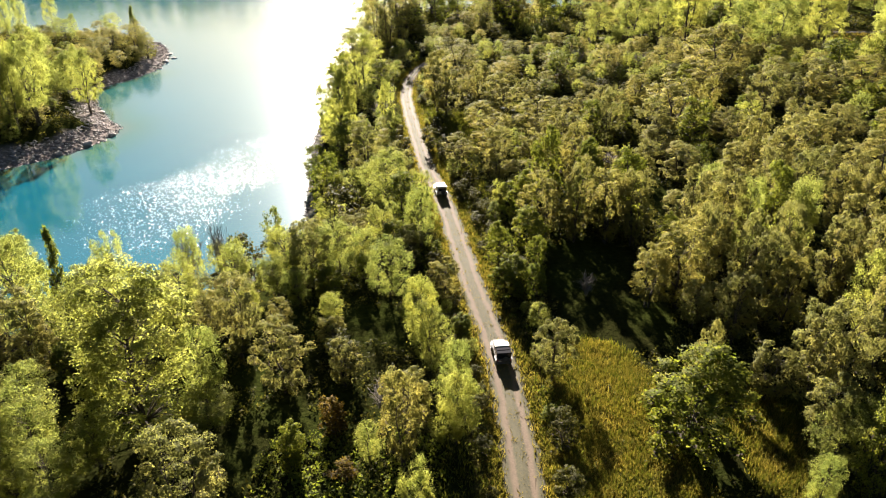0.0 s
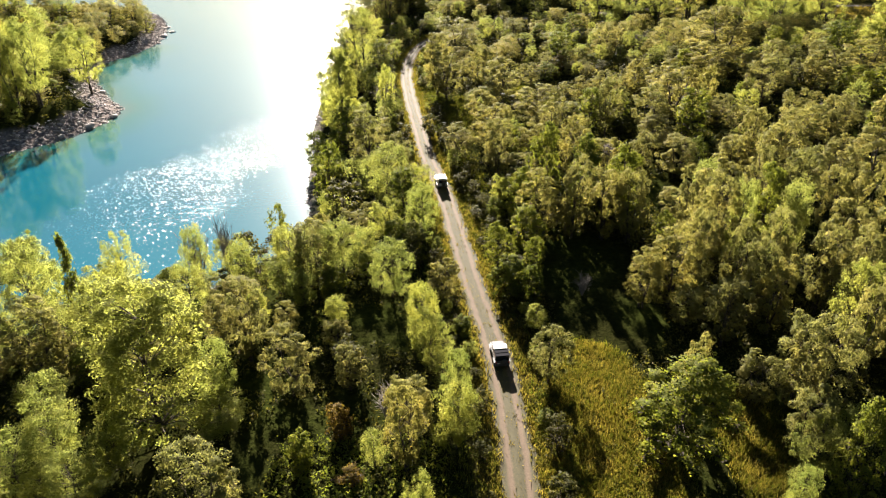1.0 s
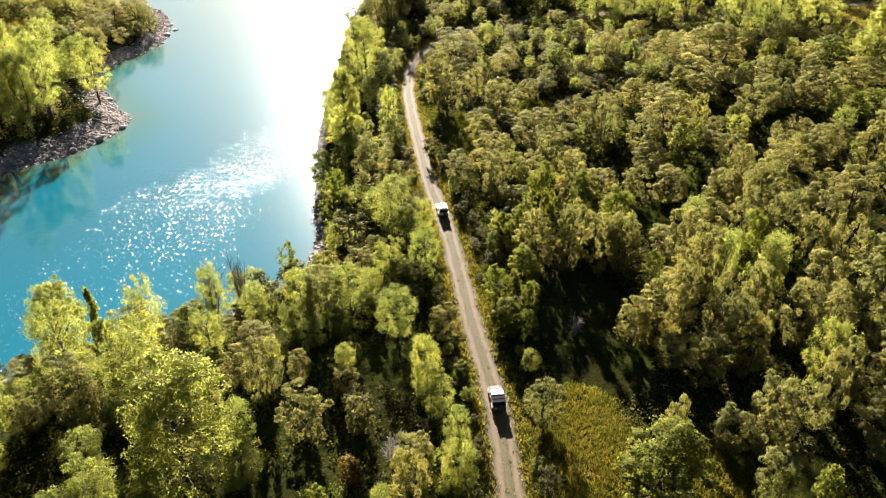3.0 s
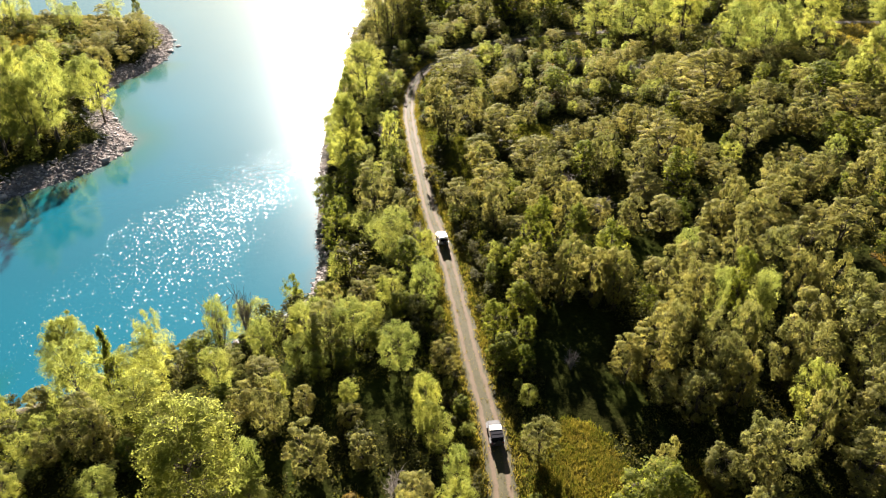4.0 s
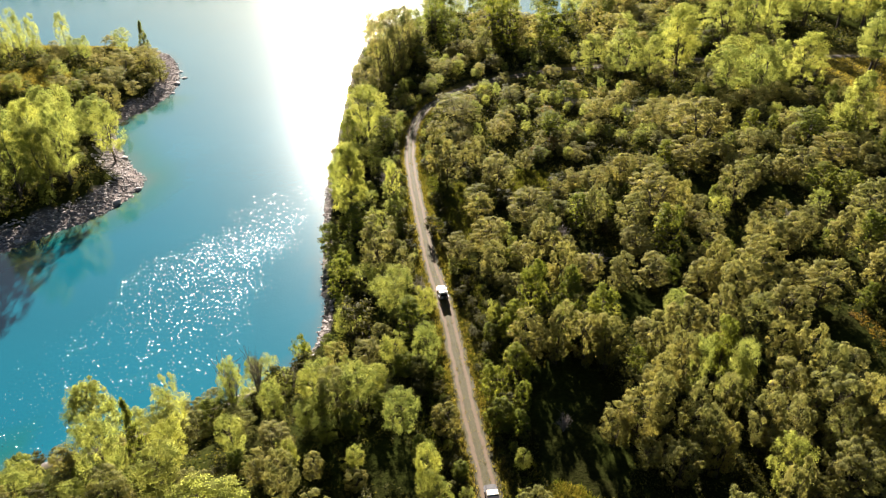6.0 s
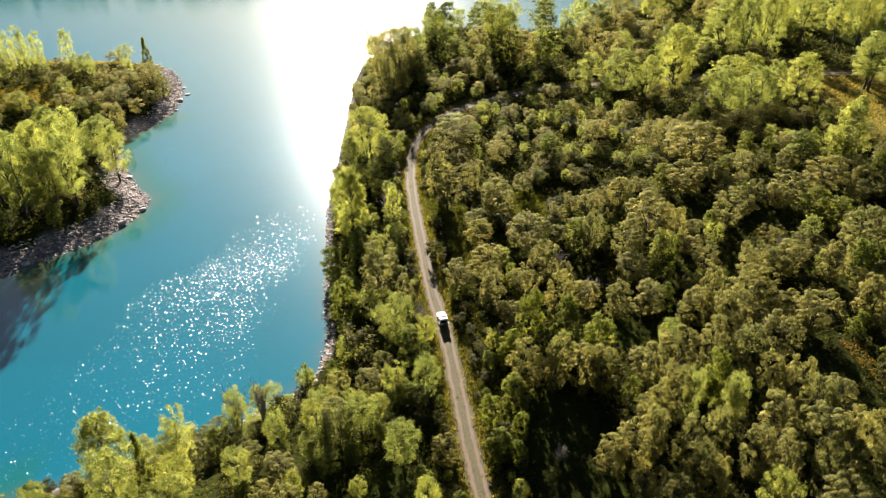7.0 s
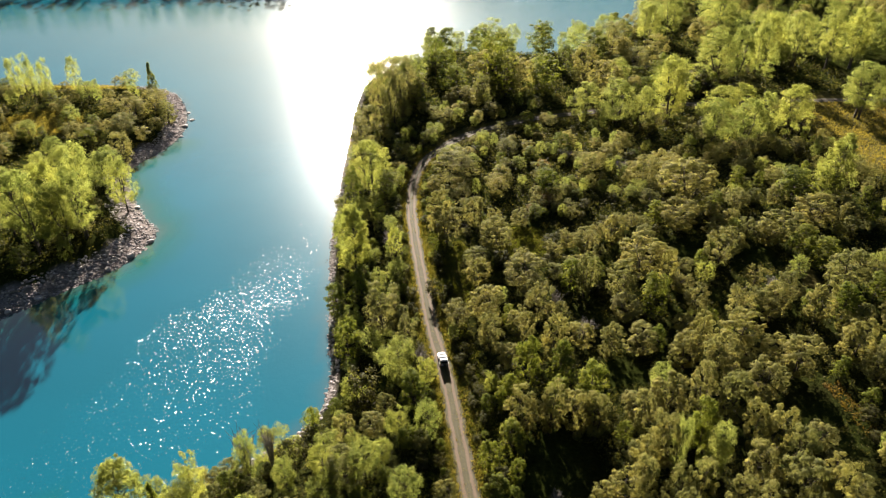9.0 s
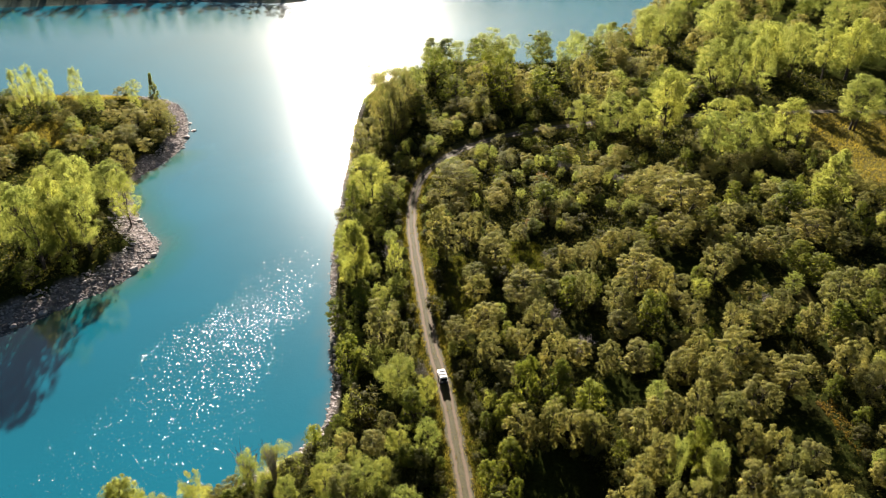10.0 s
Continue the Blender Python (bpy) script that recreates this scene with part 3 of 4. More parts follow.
KINDS = {
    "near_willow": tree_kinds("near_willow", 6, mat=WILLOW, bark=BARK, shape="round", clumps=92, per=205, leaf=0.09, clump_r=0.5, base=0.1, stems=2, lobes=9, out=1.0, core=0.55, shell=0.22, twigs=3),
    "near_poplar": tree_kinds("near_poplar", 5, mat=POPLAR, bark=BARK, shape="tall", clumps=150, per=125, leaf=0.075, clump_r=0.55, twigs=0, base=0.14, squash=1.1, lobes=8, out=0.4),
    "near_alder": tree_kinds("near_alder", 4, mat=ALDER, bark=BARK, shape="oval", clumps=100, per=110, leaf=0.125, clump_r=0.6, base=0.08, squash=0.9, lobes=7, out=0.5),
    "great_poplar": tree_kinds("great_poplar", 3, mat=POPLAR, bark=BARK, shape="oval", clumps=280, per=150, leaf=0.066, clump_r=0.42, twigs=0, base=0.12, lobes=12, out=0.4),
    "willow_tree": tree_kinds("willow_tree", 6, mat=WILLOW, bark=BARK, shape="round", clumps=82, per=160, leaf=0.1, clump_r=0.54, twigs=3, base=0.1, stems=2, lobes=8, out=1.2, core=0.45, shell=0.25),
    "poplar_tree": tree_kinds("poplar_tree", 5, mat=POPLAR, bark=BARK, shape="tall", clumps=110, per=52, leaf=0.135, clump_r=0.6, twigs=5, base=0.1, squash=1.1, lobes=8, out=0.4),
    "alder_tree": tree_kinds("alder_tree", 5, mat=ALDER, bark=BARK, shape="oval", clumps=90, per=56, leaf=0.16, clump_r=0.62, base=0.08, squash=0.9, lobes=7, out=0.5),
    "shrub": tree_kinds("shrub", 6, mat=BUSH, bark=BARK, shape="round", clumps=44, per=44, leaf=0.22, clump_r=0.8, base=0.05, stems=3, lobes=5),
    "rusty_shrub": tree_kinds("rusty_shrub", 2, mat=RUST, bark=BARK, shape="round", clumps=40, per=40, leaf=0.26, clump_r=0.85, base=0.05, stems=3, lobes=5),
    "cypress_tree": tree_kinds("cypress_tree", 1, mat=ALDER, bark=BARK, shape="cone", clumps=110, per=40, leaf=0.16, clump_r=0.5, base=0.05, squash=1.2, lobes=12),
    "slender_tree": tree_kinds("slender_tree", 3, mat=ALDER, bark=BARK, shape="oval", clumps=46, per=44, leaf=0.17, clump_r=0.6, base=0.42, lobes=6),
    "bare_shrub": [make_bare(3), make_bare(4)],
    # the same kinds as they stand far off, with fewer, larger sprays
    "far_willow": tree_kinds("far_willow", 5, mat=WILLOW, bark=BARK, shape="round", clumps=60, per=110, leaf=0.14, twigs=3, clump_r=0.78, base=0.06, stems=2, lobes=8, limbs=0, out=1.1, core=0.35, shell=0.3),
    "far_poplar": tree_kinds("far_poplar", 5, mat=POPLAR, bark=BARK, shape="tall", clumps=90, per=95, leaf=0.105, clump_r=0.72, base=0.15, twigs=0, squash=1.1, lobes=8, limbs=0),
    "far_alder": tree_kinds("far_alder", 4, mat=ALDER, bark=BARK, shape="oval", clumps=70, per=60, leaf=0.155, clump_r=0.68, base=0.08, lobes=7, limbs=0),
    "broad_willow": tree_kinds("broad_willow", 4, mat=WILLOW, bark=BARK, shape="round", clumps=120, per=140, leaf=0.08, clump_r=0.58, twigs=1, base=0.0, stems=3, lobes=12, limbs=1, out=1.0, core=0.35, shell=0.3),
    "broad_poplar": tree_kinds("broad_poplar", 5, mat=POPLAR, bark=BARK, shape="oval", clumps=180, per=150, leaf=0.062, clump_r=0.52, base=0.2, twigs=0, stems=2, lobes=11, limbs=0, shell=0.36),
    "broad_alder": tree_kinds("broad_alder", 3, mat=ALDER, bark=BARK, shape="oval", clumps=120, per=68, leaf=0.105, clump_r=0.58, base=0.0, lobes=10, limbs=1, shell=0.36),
}
LABELS = {
    "willow_tree": ("grey-green willow tree with a billowing rounded crown", "tree", "willows in the wood"),
    "poplar_tree": ("bright yellow-green poplar tree with a tall ragged crown", "tree", "poplars in the wood"),
    "alder_tree": ("dark green broadleaf tree with a dense crown", "tree", "dark green trees in the wood"),
    "shrub": ("low olive shrub growing under the trees", "shrub", "shrubs in the wood"),
    "rusty_shrub": ("reddish-brown shrub turning in early autumn", "shrub", "rusty shrubs"),
    "cypress_tree": ("narrow dark green pointed tree beside the lake", "tree", ""),
    "bare_shrub": ("bare grey leafless shrub with thin dry twigs", "shrub", "bare shrubs"),
    "slender_tree": ("slender tree with a thin open crown above a bare trunk", "tree", "slender trees by the lake"),
}
planted = []
FIRST = {}
joined = {}


def arrays(me):
    co, ix = np.zeros(len(me.vertices) * 3), np.zeros(len(me.loops), int)
    me.vertices.foreach_get("co", co)
    me.loops.foreach_get("vertex_index", ix)
    kind = np.zeros(len(me.polygons), int)
    me.polygons.foreach_get("material_index", kind)
    leaves = ix.reshape(-1, 3)[kind == 0]
    soft = np.zeros(len(me.loops) * 3)
    me.corner_normals.foreach_get("vector", soft)
    return co.reshape(-1, 3)[:leaves.max() + 1], leaves, soft.reshape(-1, 3)[:len(leaves) * 3]


def plant(kind, x, y, top, radius, look_no=None, join=False):
    """A tree of a kind, whose crown ends at the height top."""
    z = height_at(x, y)
    tall = max(top - z, 1.2)
    radius = min(radius, tall * 0.7)
    k = len(planted)
    form = kind.replace("_tree", "") if y > 178 or x < -80 else ""
    form = ("broad_" if radius > 3.9 and not join else "far_") + form if "far_" + form in KINDS else kind
    if y < 115 and x > -80 and "near_" + kind.replace("_tree", "") in KINDS:
        form = "near_" + kind.replace("_tree", "")
        if form == "near_willow" and radius > 4.4:
            form = "broad_willow"
    if kind == "poplar_tree" and radius > 3.9 and y < 178 and x > -80:
        form = "great_poplar"
    join = join or sum(1 for q in planted if q[3] == kind) >= 295
    v = (k * 7 + int(abs(x) * 3)) % len(KINDS[form]) if look_no is None else look_no
    m = pose(x, y, z, 0, 0, (k * 137) % 360) @ Matrix.Diagonal((radius / 3.0, radius / 3.0, tall / 10.0, 1))
    if join:
        v0, f0, n0 = arrays(KINDS[form][v][1])
        joined.setdefault(kind, []).append((np.c_[v0, np.ones(len(v0))] @ np.array(m).T[:, :3], f0, n0 @ np.array(m.to_3x3().inverted())))
        planted.append((x, y, radius, kind))
        return None
    if (form, v) in FIRST:
        ob = copy_thing(FIRST[form, v], m)
    else:
        ob = new(kind)
        trunk, crown = KINDS[form][v]
        part("trunk", trunk, ob)
        part("crown", crown, ob)
        label, cat, group = LABELS[kind]
        tagged(ob, label, cat, group)
        FIRST[form, v] = ob
        ob.matrix_basis = m
    if (form, v) in FIRST and ob is not FIRST[form, v]:
        ob.matrix_basis = m
    ob.name = kind
    planted.append((x, y, radius, kind))
    return ob


for row in [
    (-2.1, 36.9, 21.6, 1.7), (29.4, 40.0, 19.4, 1.4), (33.2, 45.1, 19.4, 2.4), (-34.8, 45.8, 21.0, 2.8), (-6.4, 46.3, 17.0, 1.3), (37.5, 47.4, 18.5, 2.2),
    (1.2, 49.0, 20.2, 2.2), (-27.4, 50.6, 29.5, 6.4), (-21.6, 50.5, 16.8, 3.5), (-22.4, 53.0, 22.4, 2.1), (1.3, 53.6, 20.1, 1.6), (-1.4, 60.2, 20.0, 2.3),
    (44.3, 61.7, 25.9, 2.7), (-2.4, 63.9, 21.0, 2.1), (-46.5, 65.5, 25.0, 3.4), (-39.0, 69.1, 20.0, 2.6), (-30.5, 70.7, 19.6, 2.3), (43.4, 77.9, 26.9, 2.9),
    (-16.8, 78.9, 19.9, 3.1), (-55.0, 79.0, 19.0, 4.2), (-26.9, 79.8, 17.5, 2.3), (-42.9, 80.1, 18.2, 2.6), (38.3, 80.5, 26.1, 1.9), (-35.5, 86.5, 16.0, 2.2),
]:
    plant("poplar_tree", *row)

for row in [
    (-3.1, 89.3, 21.1, 2.4), (40.1, 98.2, 21.2, 2.5), (-3.5, 103.3, 18.0, 2.2), (-18.2, 103.8, 13.4, 2.8), (-9.3, 106.3, 20.2, 3.8), (-11.6, 140.4, 17.0, 2.7),
    (-12.3, 148.3, 21.4, 2.0), (-23.1, 155.3, 23.2, 5.0), (-110.8, 163.5, 30.1, 6.7), (104.1, 168.7, 35.0, 5.0), (-121.0, 172.0, 27.0, 7.0),
    (-109.7, 191.7, 24.8, 3.8), (-98.0, 192.0, 20.0, 4.5), (-22.6, 192.9, 24.5, 6.6), (-108.6, 207.3, 15.6, 6.8), (96.0, 209.0, 30.0, 6.0), (86.0, 210.0, 29.0, 6.0),
    (103.4, 214.1, 29.8, 4.9), (112.7, 216.0, 31.5, 6.4), (67.0, 224.0, 28.0, 4.5), (76.7, 227.5, 37.0, 7.9), (93.8, 228.0, 27.4, 5.7), (101.9, 229.5, 26.9, 5.8),
]:
    plant("poplar_tree", *row)

for row in [
    (59.3, 229.9, 29.2, 6.9), (144.1, 233.1, 32.4, 8.9), (51.4, 241.3, 23.9, 6.1), (36.6, 268.9, 24.4, 4.5), (106.2, 269.7, 34.5, 8.2),
    (-139.3, 274.0, 15.4, 1.8), (-161.5, 279.0, 22.5, 3.0), (-167.5, 279.5, 24.3, 3.2), (-174.0, 280.0, 22.5, 3.0), (-151.5, 283.5, 21.8, 3.0), 
    (-4.4, 294.4, 25.5, 6.3), (-134.5, 294.8, 12.5, 3.8), (92.0, 320.0, 32.0, 7.0), (103.0, 325.0, 34.0, 7.0), (125.0, 325.0, 36.0, 8.0),
]:
    plant("poplar_tree", *row)

for row in [
    (-18.8, 37.4, 23.9, 3.4), (-3.4, 45.7, 23.4, 2.1), (33.1, 47.3, 21.2, 2.1), (-3.2, 50.8, 19.5, 2.4), (35.5, 51.5, 25.6, 2.9), (23.7, 51.8, 23.4, 1.7),
    (46.0, 52.0, 24.0, 3.5), (31.0, 54.3, 19.5, 2.6), (35.5, 54.9, 23.6, 2.5), (-15.6, 56.6, 20.7, 2.9), (42.4, 56.8, 26.9, 1.8), (-10.0, 57.4, 17.8, 1.8),
    (11.3, 58.7, 19.1, 2.3), (-42.6, 59.0, 22.2, 3.4), (52.0, 60.0, 25.0, 3.8), (-21.3, 61.3, 22.9, 2.5), (31.4, 63.8, 21.6, 2.5), (-12.2, 64.4, 16.3, 1.7),
    (56.4, 64.8, 26.3, 3.2), (52.3, 65.0, 26.0, 2.1), (37.2, 65.5, 24.0, 2.4), (46.5, 66.5, 26.5, 2.9), (35.5, 67.3, 24.7, 2.4), (56.8, 68.3, 30.2, 2.7),
]:
    plant("willow_tree", *row)

for row in [
    (44.2, 69.3, 25.8, 2.5), (54.1, 70.2, 28.2, 4.4), (-24.4, 71.0, 17.3, 3.0), (24.2, 71.3, 21.1, 2.7), (27.6, 71.4, 24.0, 3.7), (39.1, 71.8, 26.4, 1.8),
    (35.5, 72.0, 25.3, 2.5), (30.7, 73.0, 25.7, 2.3), (49.2, 74.9, 26.0, 3.2), (55.6, 76.9, 28.1, 2.9), (32.2, 77.7, 25.7, 2.7), (-17.0, 78.7, 20.7, 3.3),
    (53.6, 80.9, 28.1, 2.7), (35.9, 81.2, 26.6, 2.8), (51.8, 83.8, 26.4, 2.5), (26.2, 87.8, 24.2, 2.8), (34.4, 88.1, 24.8, 2.3), (22.8, 89.0, 24.2, 3.4),
    (18.5, 89.4, 25.1, 2.7), (14.1, 90.6, 22.6, 3.3), (49.9, 90.7, 26.7, 3.4), (-13.0, 91.2, 16.3, 2.6), (-18.6, 92.1, 15.5, 2.2), (40.0, 93.0, 23.0, 3.6),
]:
    plant("willow_tree", *row)

for row in [
    (46.5, 93.8, 25.0, 2.6), (57.0, 95.0, 25.0, 4.0), (49.9, 98.7, 27.2, 3.7), (65.3, 99.5, 26.2, 4.0), (76.0, 101.5, 28.6, 3.5), (47.0, 105.8, 21.7, 3.8),
    (49.6, 106.9, 26.5, 3.1), (12.8, 107.0, 18.6, 3.0), (57.4, 107.9, 26.1, 4.0), (21.7, 108.4, 24.2, 3.0), (33.2, 109.9, 20.7, 2.7), (9.2, 111.6, 22.6, 2.8),
    (75.4, 114.2, 27.6, 3.2), (15.6, 115.1, 20.8, 3.1), (-8.2, 115.8, 18.6, 2.9), (60.0, 116.1, 26.2, 3.0), (69.3, 118.8, 24.1, 2.8), (20.1, 120.4, 23.4, 3.5),
    (53.2, 121.0, 22.4, 3.2), (9.2, 121.2, 22.1, 4.4), (2.8, 121.5, 18.0, 3.3), (85.7, 123.1, 29.7, 4.6), (76.7, 123.6, 20.0, 5.3), (-14.0, 125.3, 19.9, 5.0),
]:
    plant("willow_tree", *row)

for row in [
    (48.9, 128.4, 26.9, 2.5), (39.3, 128.9, 22.8, 3.7), (31.6, 130.6, 24.3, 3.0), (18.6, 133.4, 21.8, 5.2), (7.5, 134.6, 20.1, 3.5), (45.5, 135.3, 25.4, 6.1),
    (63.6, 136.5, 26.9, 3.9), (77.1, 144.5, 23.4, 3.6), (80.6, 145.2, 26.2, 4.9), (66.0, 147.3, 21.0, 3.6), (34.3, 147.8, 20.4, 3.5), (12.8, 149.1, 22.5, 4.3),
    (42.3, 151.1, 21.9, 3.9), (59.1, 153.3, 24.7, 6.0), (92.9, 153.8, 25.1, 5.9), (0.6, 155.3, 22.1, 4.2), (-1.4, 158.7, 25.5, 3.9), (8.5, 159.8, 22.9, 3.4),
    (64.9, 166.0, 29.8, 7.8), (56.8, 180.4, 23.8, 4.5), (65.2, 181.1, 22.0, 4.8), (43.0, 188.1, 21.1, 3.3), (4.1, 191.0, 22.2, 6.5), (3.0, 200.0, 17.5, 4.0),
]:
    plant("willow_tree", *row)

for row in [
    (20.2, 205.9, 18.4, 5.3), (-112.0, 226.0, 13.0, 4.5), (-28.3, 232.1, 19.0, 7.4), (-118.0, 245.0, 12.0, 5.0), (6.3, 250.2, 20.0, 5.2),
    (14.1, 252.5, 23.5, 4.6), (-13.2, 253.9, 26.5, 7.8), (-119.9, 259.4, 12.7, 6.0), (-108.0, 262.0, 11.0, 4.0), (-114.1, 268.1, 13.4, 5.8), (55.1, 270.2, 28.7, 5.7),
    (78.3, 283.2, 23.2, 6.7), (73.0, 305.0, 28.0, 7.0),
]:
    plant("willow_tree", *row)

for row in [
    (34.7, 42.1, 24.3, 2.1), (-12.9, 45.7, 17.4, 1.4), (22.0, 48.5, 23.3, 4.9), (11.1, 74.3, 17.2, 1.4), (8.5, 76.0, 17.3, 2.3), (11.7, 78.3, 19.1, 1.6),
    # the alders at (26.5, 95.0) and (11.5, 96.0) are added to shade the hollow
    (7.4, 82.1, 19.1, 2.1), (42.9, 83.7, 26.7, 2.5), (11.4, 85.6, 19.7, 2.8), (26.5, 95.0, 24.5, 3.6), (11.5, 96.0, 21.0, 2.6), (7.9, 96.2, 15.8, 1.6),
    (16.0, 101.0, 26.2, 2.8), (21.9, 101.6, 23.8, 2.9), (81.5, 115.8, 26.6, 3.3), (-21.0, 119.8, 15.0, 3.7), (44.6, 122.3, 24.4, 4.1), (86.7, 134.8, 25.2, 4.2),
    (-19.9, 139.8, 15.0, 4.1), (87.0, 145.7, 21.8, 3.7), (98.8, 161.6, 20.0, 4.5), (24.4, 165.8, 17.0, 3.0), (93.5, 168.7, 25.8, 5.7), (103.0, 170.6, 25.9, 4.2),
]:
    plant("alder_tree", *row)

for row in [
    (28.9, 179.4, 21.0, 3.5), (-26.9, 184.9, 19.0, 4.4), (-15.8, 187.1, 17.0, 4.2), (26.6, 199.7, 18.4, 3.8), (37.0, 207.2, 19.6, 3.6), (28.8, 227.7, 18.6, 3.5),
    (-141.0, 250.0, 11.5, 3.6), (-13.0, 255.0, 29.0, 7.0), (5.0, 262.0, 24.0, 5.0), (49.0, 284.7, 25.0, 4.8), (64.0, 300.0, 27.0, 6.0),
]:
    plant("alder_tree", *row)

for row in [
    (-24.3, 92.5, 17.0, 1.9), (-3.0, 278.0, 30.0, 4.2),
]:
    plant("slender_tree", *row)

for row in [
    (-44.0, 70.2, 24.1, 1.6), (-125.3, 295.3, 15.1, 2.4),
]:
    plant("cypress_tree", *row)

for row in [
    (10.4, 42.5, 15.6, 1.4), (10.8, 48.7, 16.5, 1.7), (-10.0, 59.7, 17.0, 2.0), (-27.7, 85.2, 16.0, 2.3), (-23.6, 90.5, 13.5, 3.1), (-16.3, 102.1, 15.5, 3.9),
    (-2.7, 132.5, 16.0, 2.0), (26.9, 151.2, 16.8, 2.5), (-143.5, 280.2, 9.0, 1.6),
]:
    plant("shrub", *row)

for row in [
    (-8.2, 44.1, 14.9, 1.4), (-10.1, 50.1, 16.6, 1.4), (-10.1, 51.0, 15.5, 1.6), (29.8, 191.6, 18.0, 3.4), (8.2, 203.9, 16.0, 4.5),
    (28.0, 172.0, 17.0, 2.6), (23.5, 168.5, 15.8, 2.0),
]:
    plant("rusty_shrub", *row)

for row in [
    (-5.8, 53.0, 16.5, 2.1), (17.6, 74.6, 15.5, 1.7), (-31.6, 88.5, 17.0, 2.0), (-36.8, 89.5, 14.0, 3.1), (-4.8, 109.5, 16.0, 2.3), (29.9, 117.4, 16.5, 3.0),
    (-14.2, 157.7, 14.0, 3.0), (38.1, 201.2, 17.0, 3.5),
    (24.5, 126.0, 17.5, 2.2), (71.5, 127.0, 20.0, 2.4), (53.0, 191.0, 18.0, 3.0),
]:
    plant("bare_shrub", *row)

for row in [
    (-22.0, 241.0, 32.0, 5.5), (-14.5, 242.0, 34.0, 5.5), (-18.0, 238.0, 29.0, 5.0),
]:
    plant("willow_tree", *row)

for row in [
    # the last two are added to keep the sun off the hollow before them
    (18.0, 259.0, 36.5, 5.5), (24.0, 260.0, 35.0, 5.5), (21.0, 256.5, 30.0, 5.0), (20.6, 94.5, 21.0, 2.8), (24.8, 92.8, 21.0, 2.6),
]:
    plant("alder_tree", *row)

for row in [
    (-109.0, 172.0, 27.8, 6.0), (-101.5, 172.0, 26.0, 5.5), (-105.0, 168.0, 24.0, 5.5), (131.0, 284.0, 36.0, 7.0), (143.0, 285.0, 36.5, 7.0), (156.0, 284.0, 37.0, 7.0),
    (167.0, 285.0, 38.0, 7.0), (113.0, 266.0, 36.0, 6.0), (121.0, 267.0, 37.0, 6.0), (-36.5, 42.5, 20.5, 2.7), (-31.0, 41.0, 19.0, 2.5), (-29.5, 45.5, 18.5, 2.2),
]:
    plant("poplar_tree", *row)


# ---- the rest of the wood, between the trees above ----
def fill(seed, tries, box, choose, gap, limit, keep, join=False):
    rng = np.random.default_rng(seed)
    xs, ys = rng.uniform(box[0], box[1], tries), rng.uniform(box[2], box[3], tries)
    road, (z, d) = way_off(xs, ys, LINE), land(xs, ys)
    bare = np.maximum(ellipse(xs, ys, OPEN), ellipse(xs, ys, SHADE))
    made = 0
    for x, y, r, zz, dd, o in zip(xs, ys, road, z, d, bare):
        kind, radius, tall = choose(x, y, rng)
        if made >= limit or dd < 1.6 or o > 0.55 or r < 2.0 + radius * 0.8 or not keep(x, y, dd):
            continue
        if any((x - a) ** 2 + (y - b) ** 2 < (gap * (radius + c)) ** 2 for a, b, c, k in planted):
            continue
        plant(kind, x, y, zz + tall, radius, join=join)
        made += 1


def wood_right(x, y, rng):
    u, g = rng.uniform(), rng.uniform() ** 1.6
    near = y < 120 and x > 22
    low = y > 165 and x < 75
    if low:
        u = 0.3 + 0.7 * u if u < 0.5 else u
    if u < (0.55 if low else 0.62):
        return "willow_tree", 2.0 + 2.6 * g * (0.7 if low else 1), (rng.uniform(4.5, 6) + 3 * g) if near else (rng.uniform(3, 4.5) + 2.5 * g if low else rng.uniform(3.5, 5) + 3 * g)
    if u < 0.72:
        return "poplar_tree", 1.4 + 1.2 * g, rng.uniform(3.5, 5.5) if low else rng.uniform(4, 5.5) + 2 * g
    if u < 0.84:
        return "alder_tree", 1.6 + 1.8 * g, rng.uniform(3, 5) if low else rng.uniform(4, 6) + 4 * g
    return "shrub", rng.uniform(1.3, 2.6), rng.uniform(2.2, 4.5)


def wood_far(x, y, rng):
    u, g = rng.uniform(), rng.uniform()
    if u < 0.42:
        return "poplar_tree", 4.2 + 2.8 * g, 12 + 6 * g
    if u < 0.72:
        return "willow_tree", 4.2 + 2.6 * g, 9 + 6 * g
    return "alder_tree", 4.0 + 2.5 * g, 10 + 6 * g


def wood_bank(x, y, rng):
    u, g = rng.uniform(), rng.uniform() ** 1.5
    if u < 0.56:
        return "poplar_tree", 1.7 + 2.0 * g, 5 + 5 * g
    if u < 0.74:
        return "alder_tree", 1.6 + 1.8 * g, 4 + 5 * g
    if u < 0.9:
        return "willow_tree", 1.6 + 2.0 * g, 4 + 5 * g
    return "shrub", rng.uniform(1.3, 2.2), rng.uniform(2.5, 4.5)


def wood_point(x, y, rng):
    u, g = rng.uniform(), rng.uniform()
    up = y > 215
    if u < (0.1 if up else 0.4):
        return "poplar_tree", 2.2 + 2.6 * g, 6 + (2 if up else 7) * g
    if u < 0.75:
        return "willow_tree", 2.0 + 2.0 * g, 3.0 + 3.5 * g
    return "alder_tree", 2.0 + 2.0 * g, 3.0 + 4 * g


def wood_low(x, y, rng):
    u, g = rng.uniform(), rng.uniform()
    return ("alder_tree" if u < 0.5 else "willow_tree" if u < 0.8 else "shrub"), 2.2 + 1.8 * g, 4 + 4 * g


def on_right(x, y, d):
    return x > np.interp(y, LINE[:60, 1], LINE[:60, 0]) if y < 180 else True


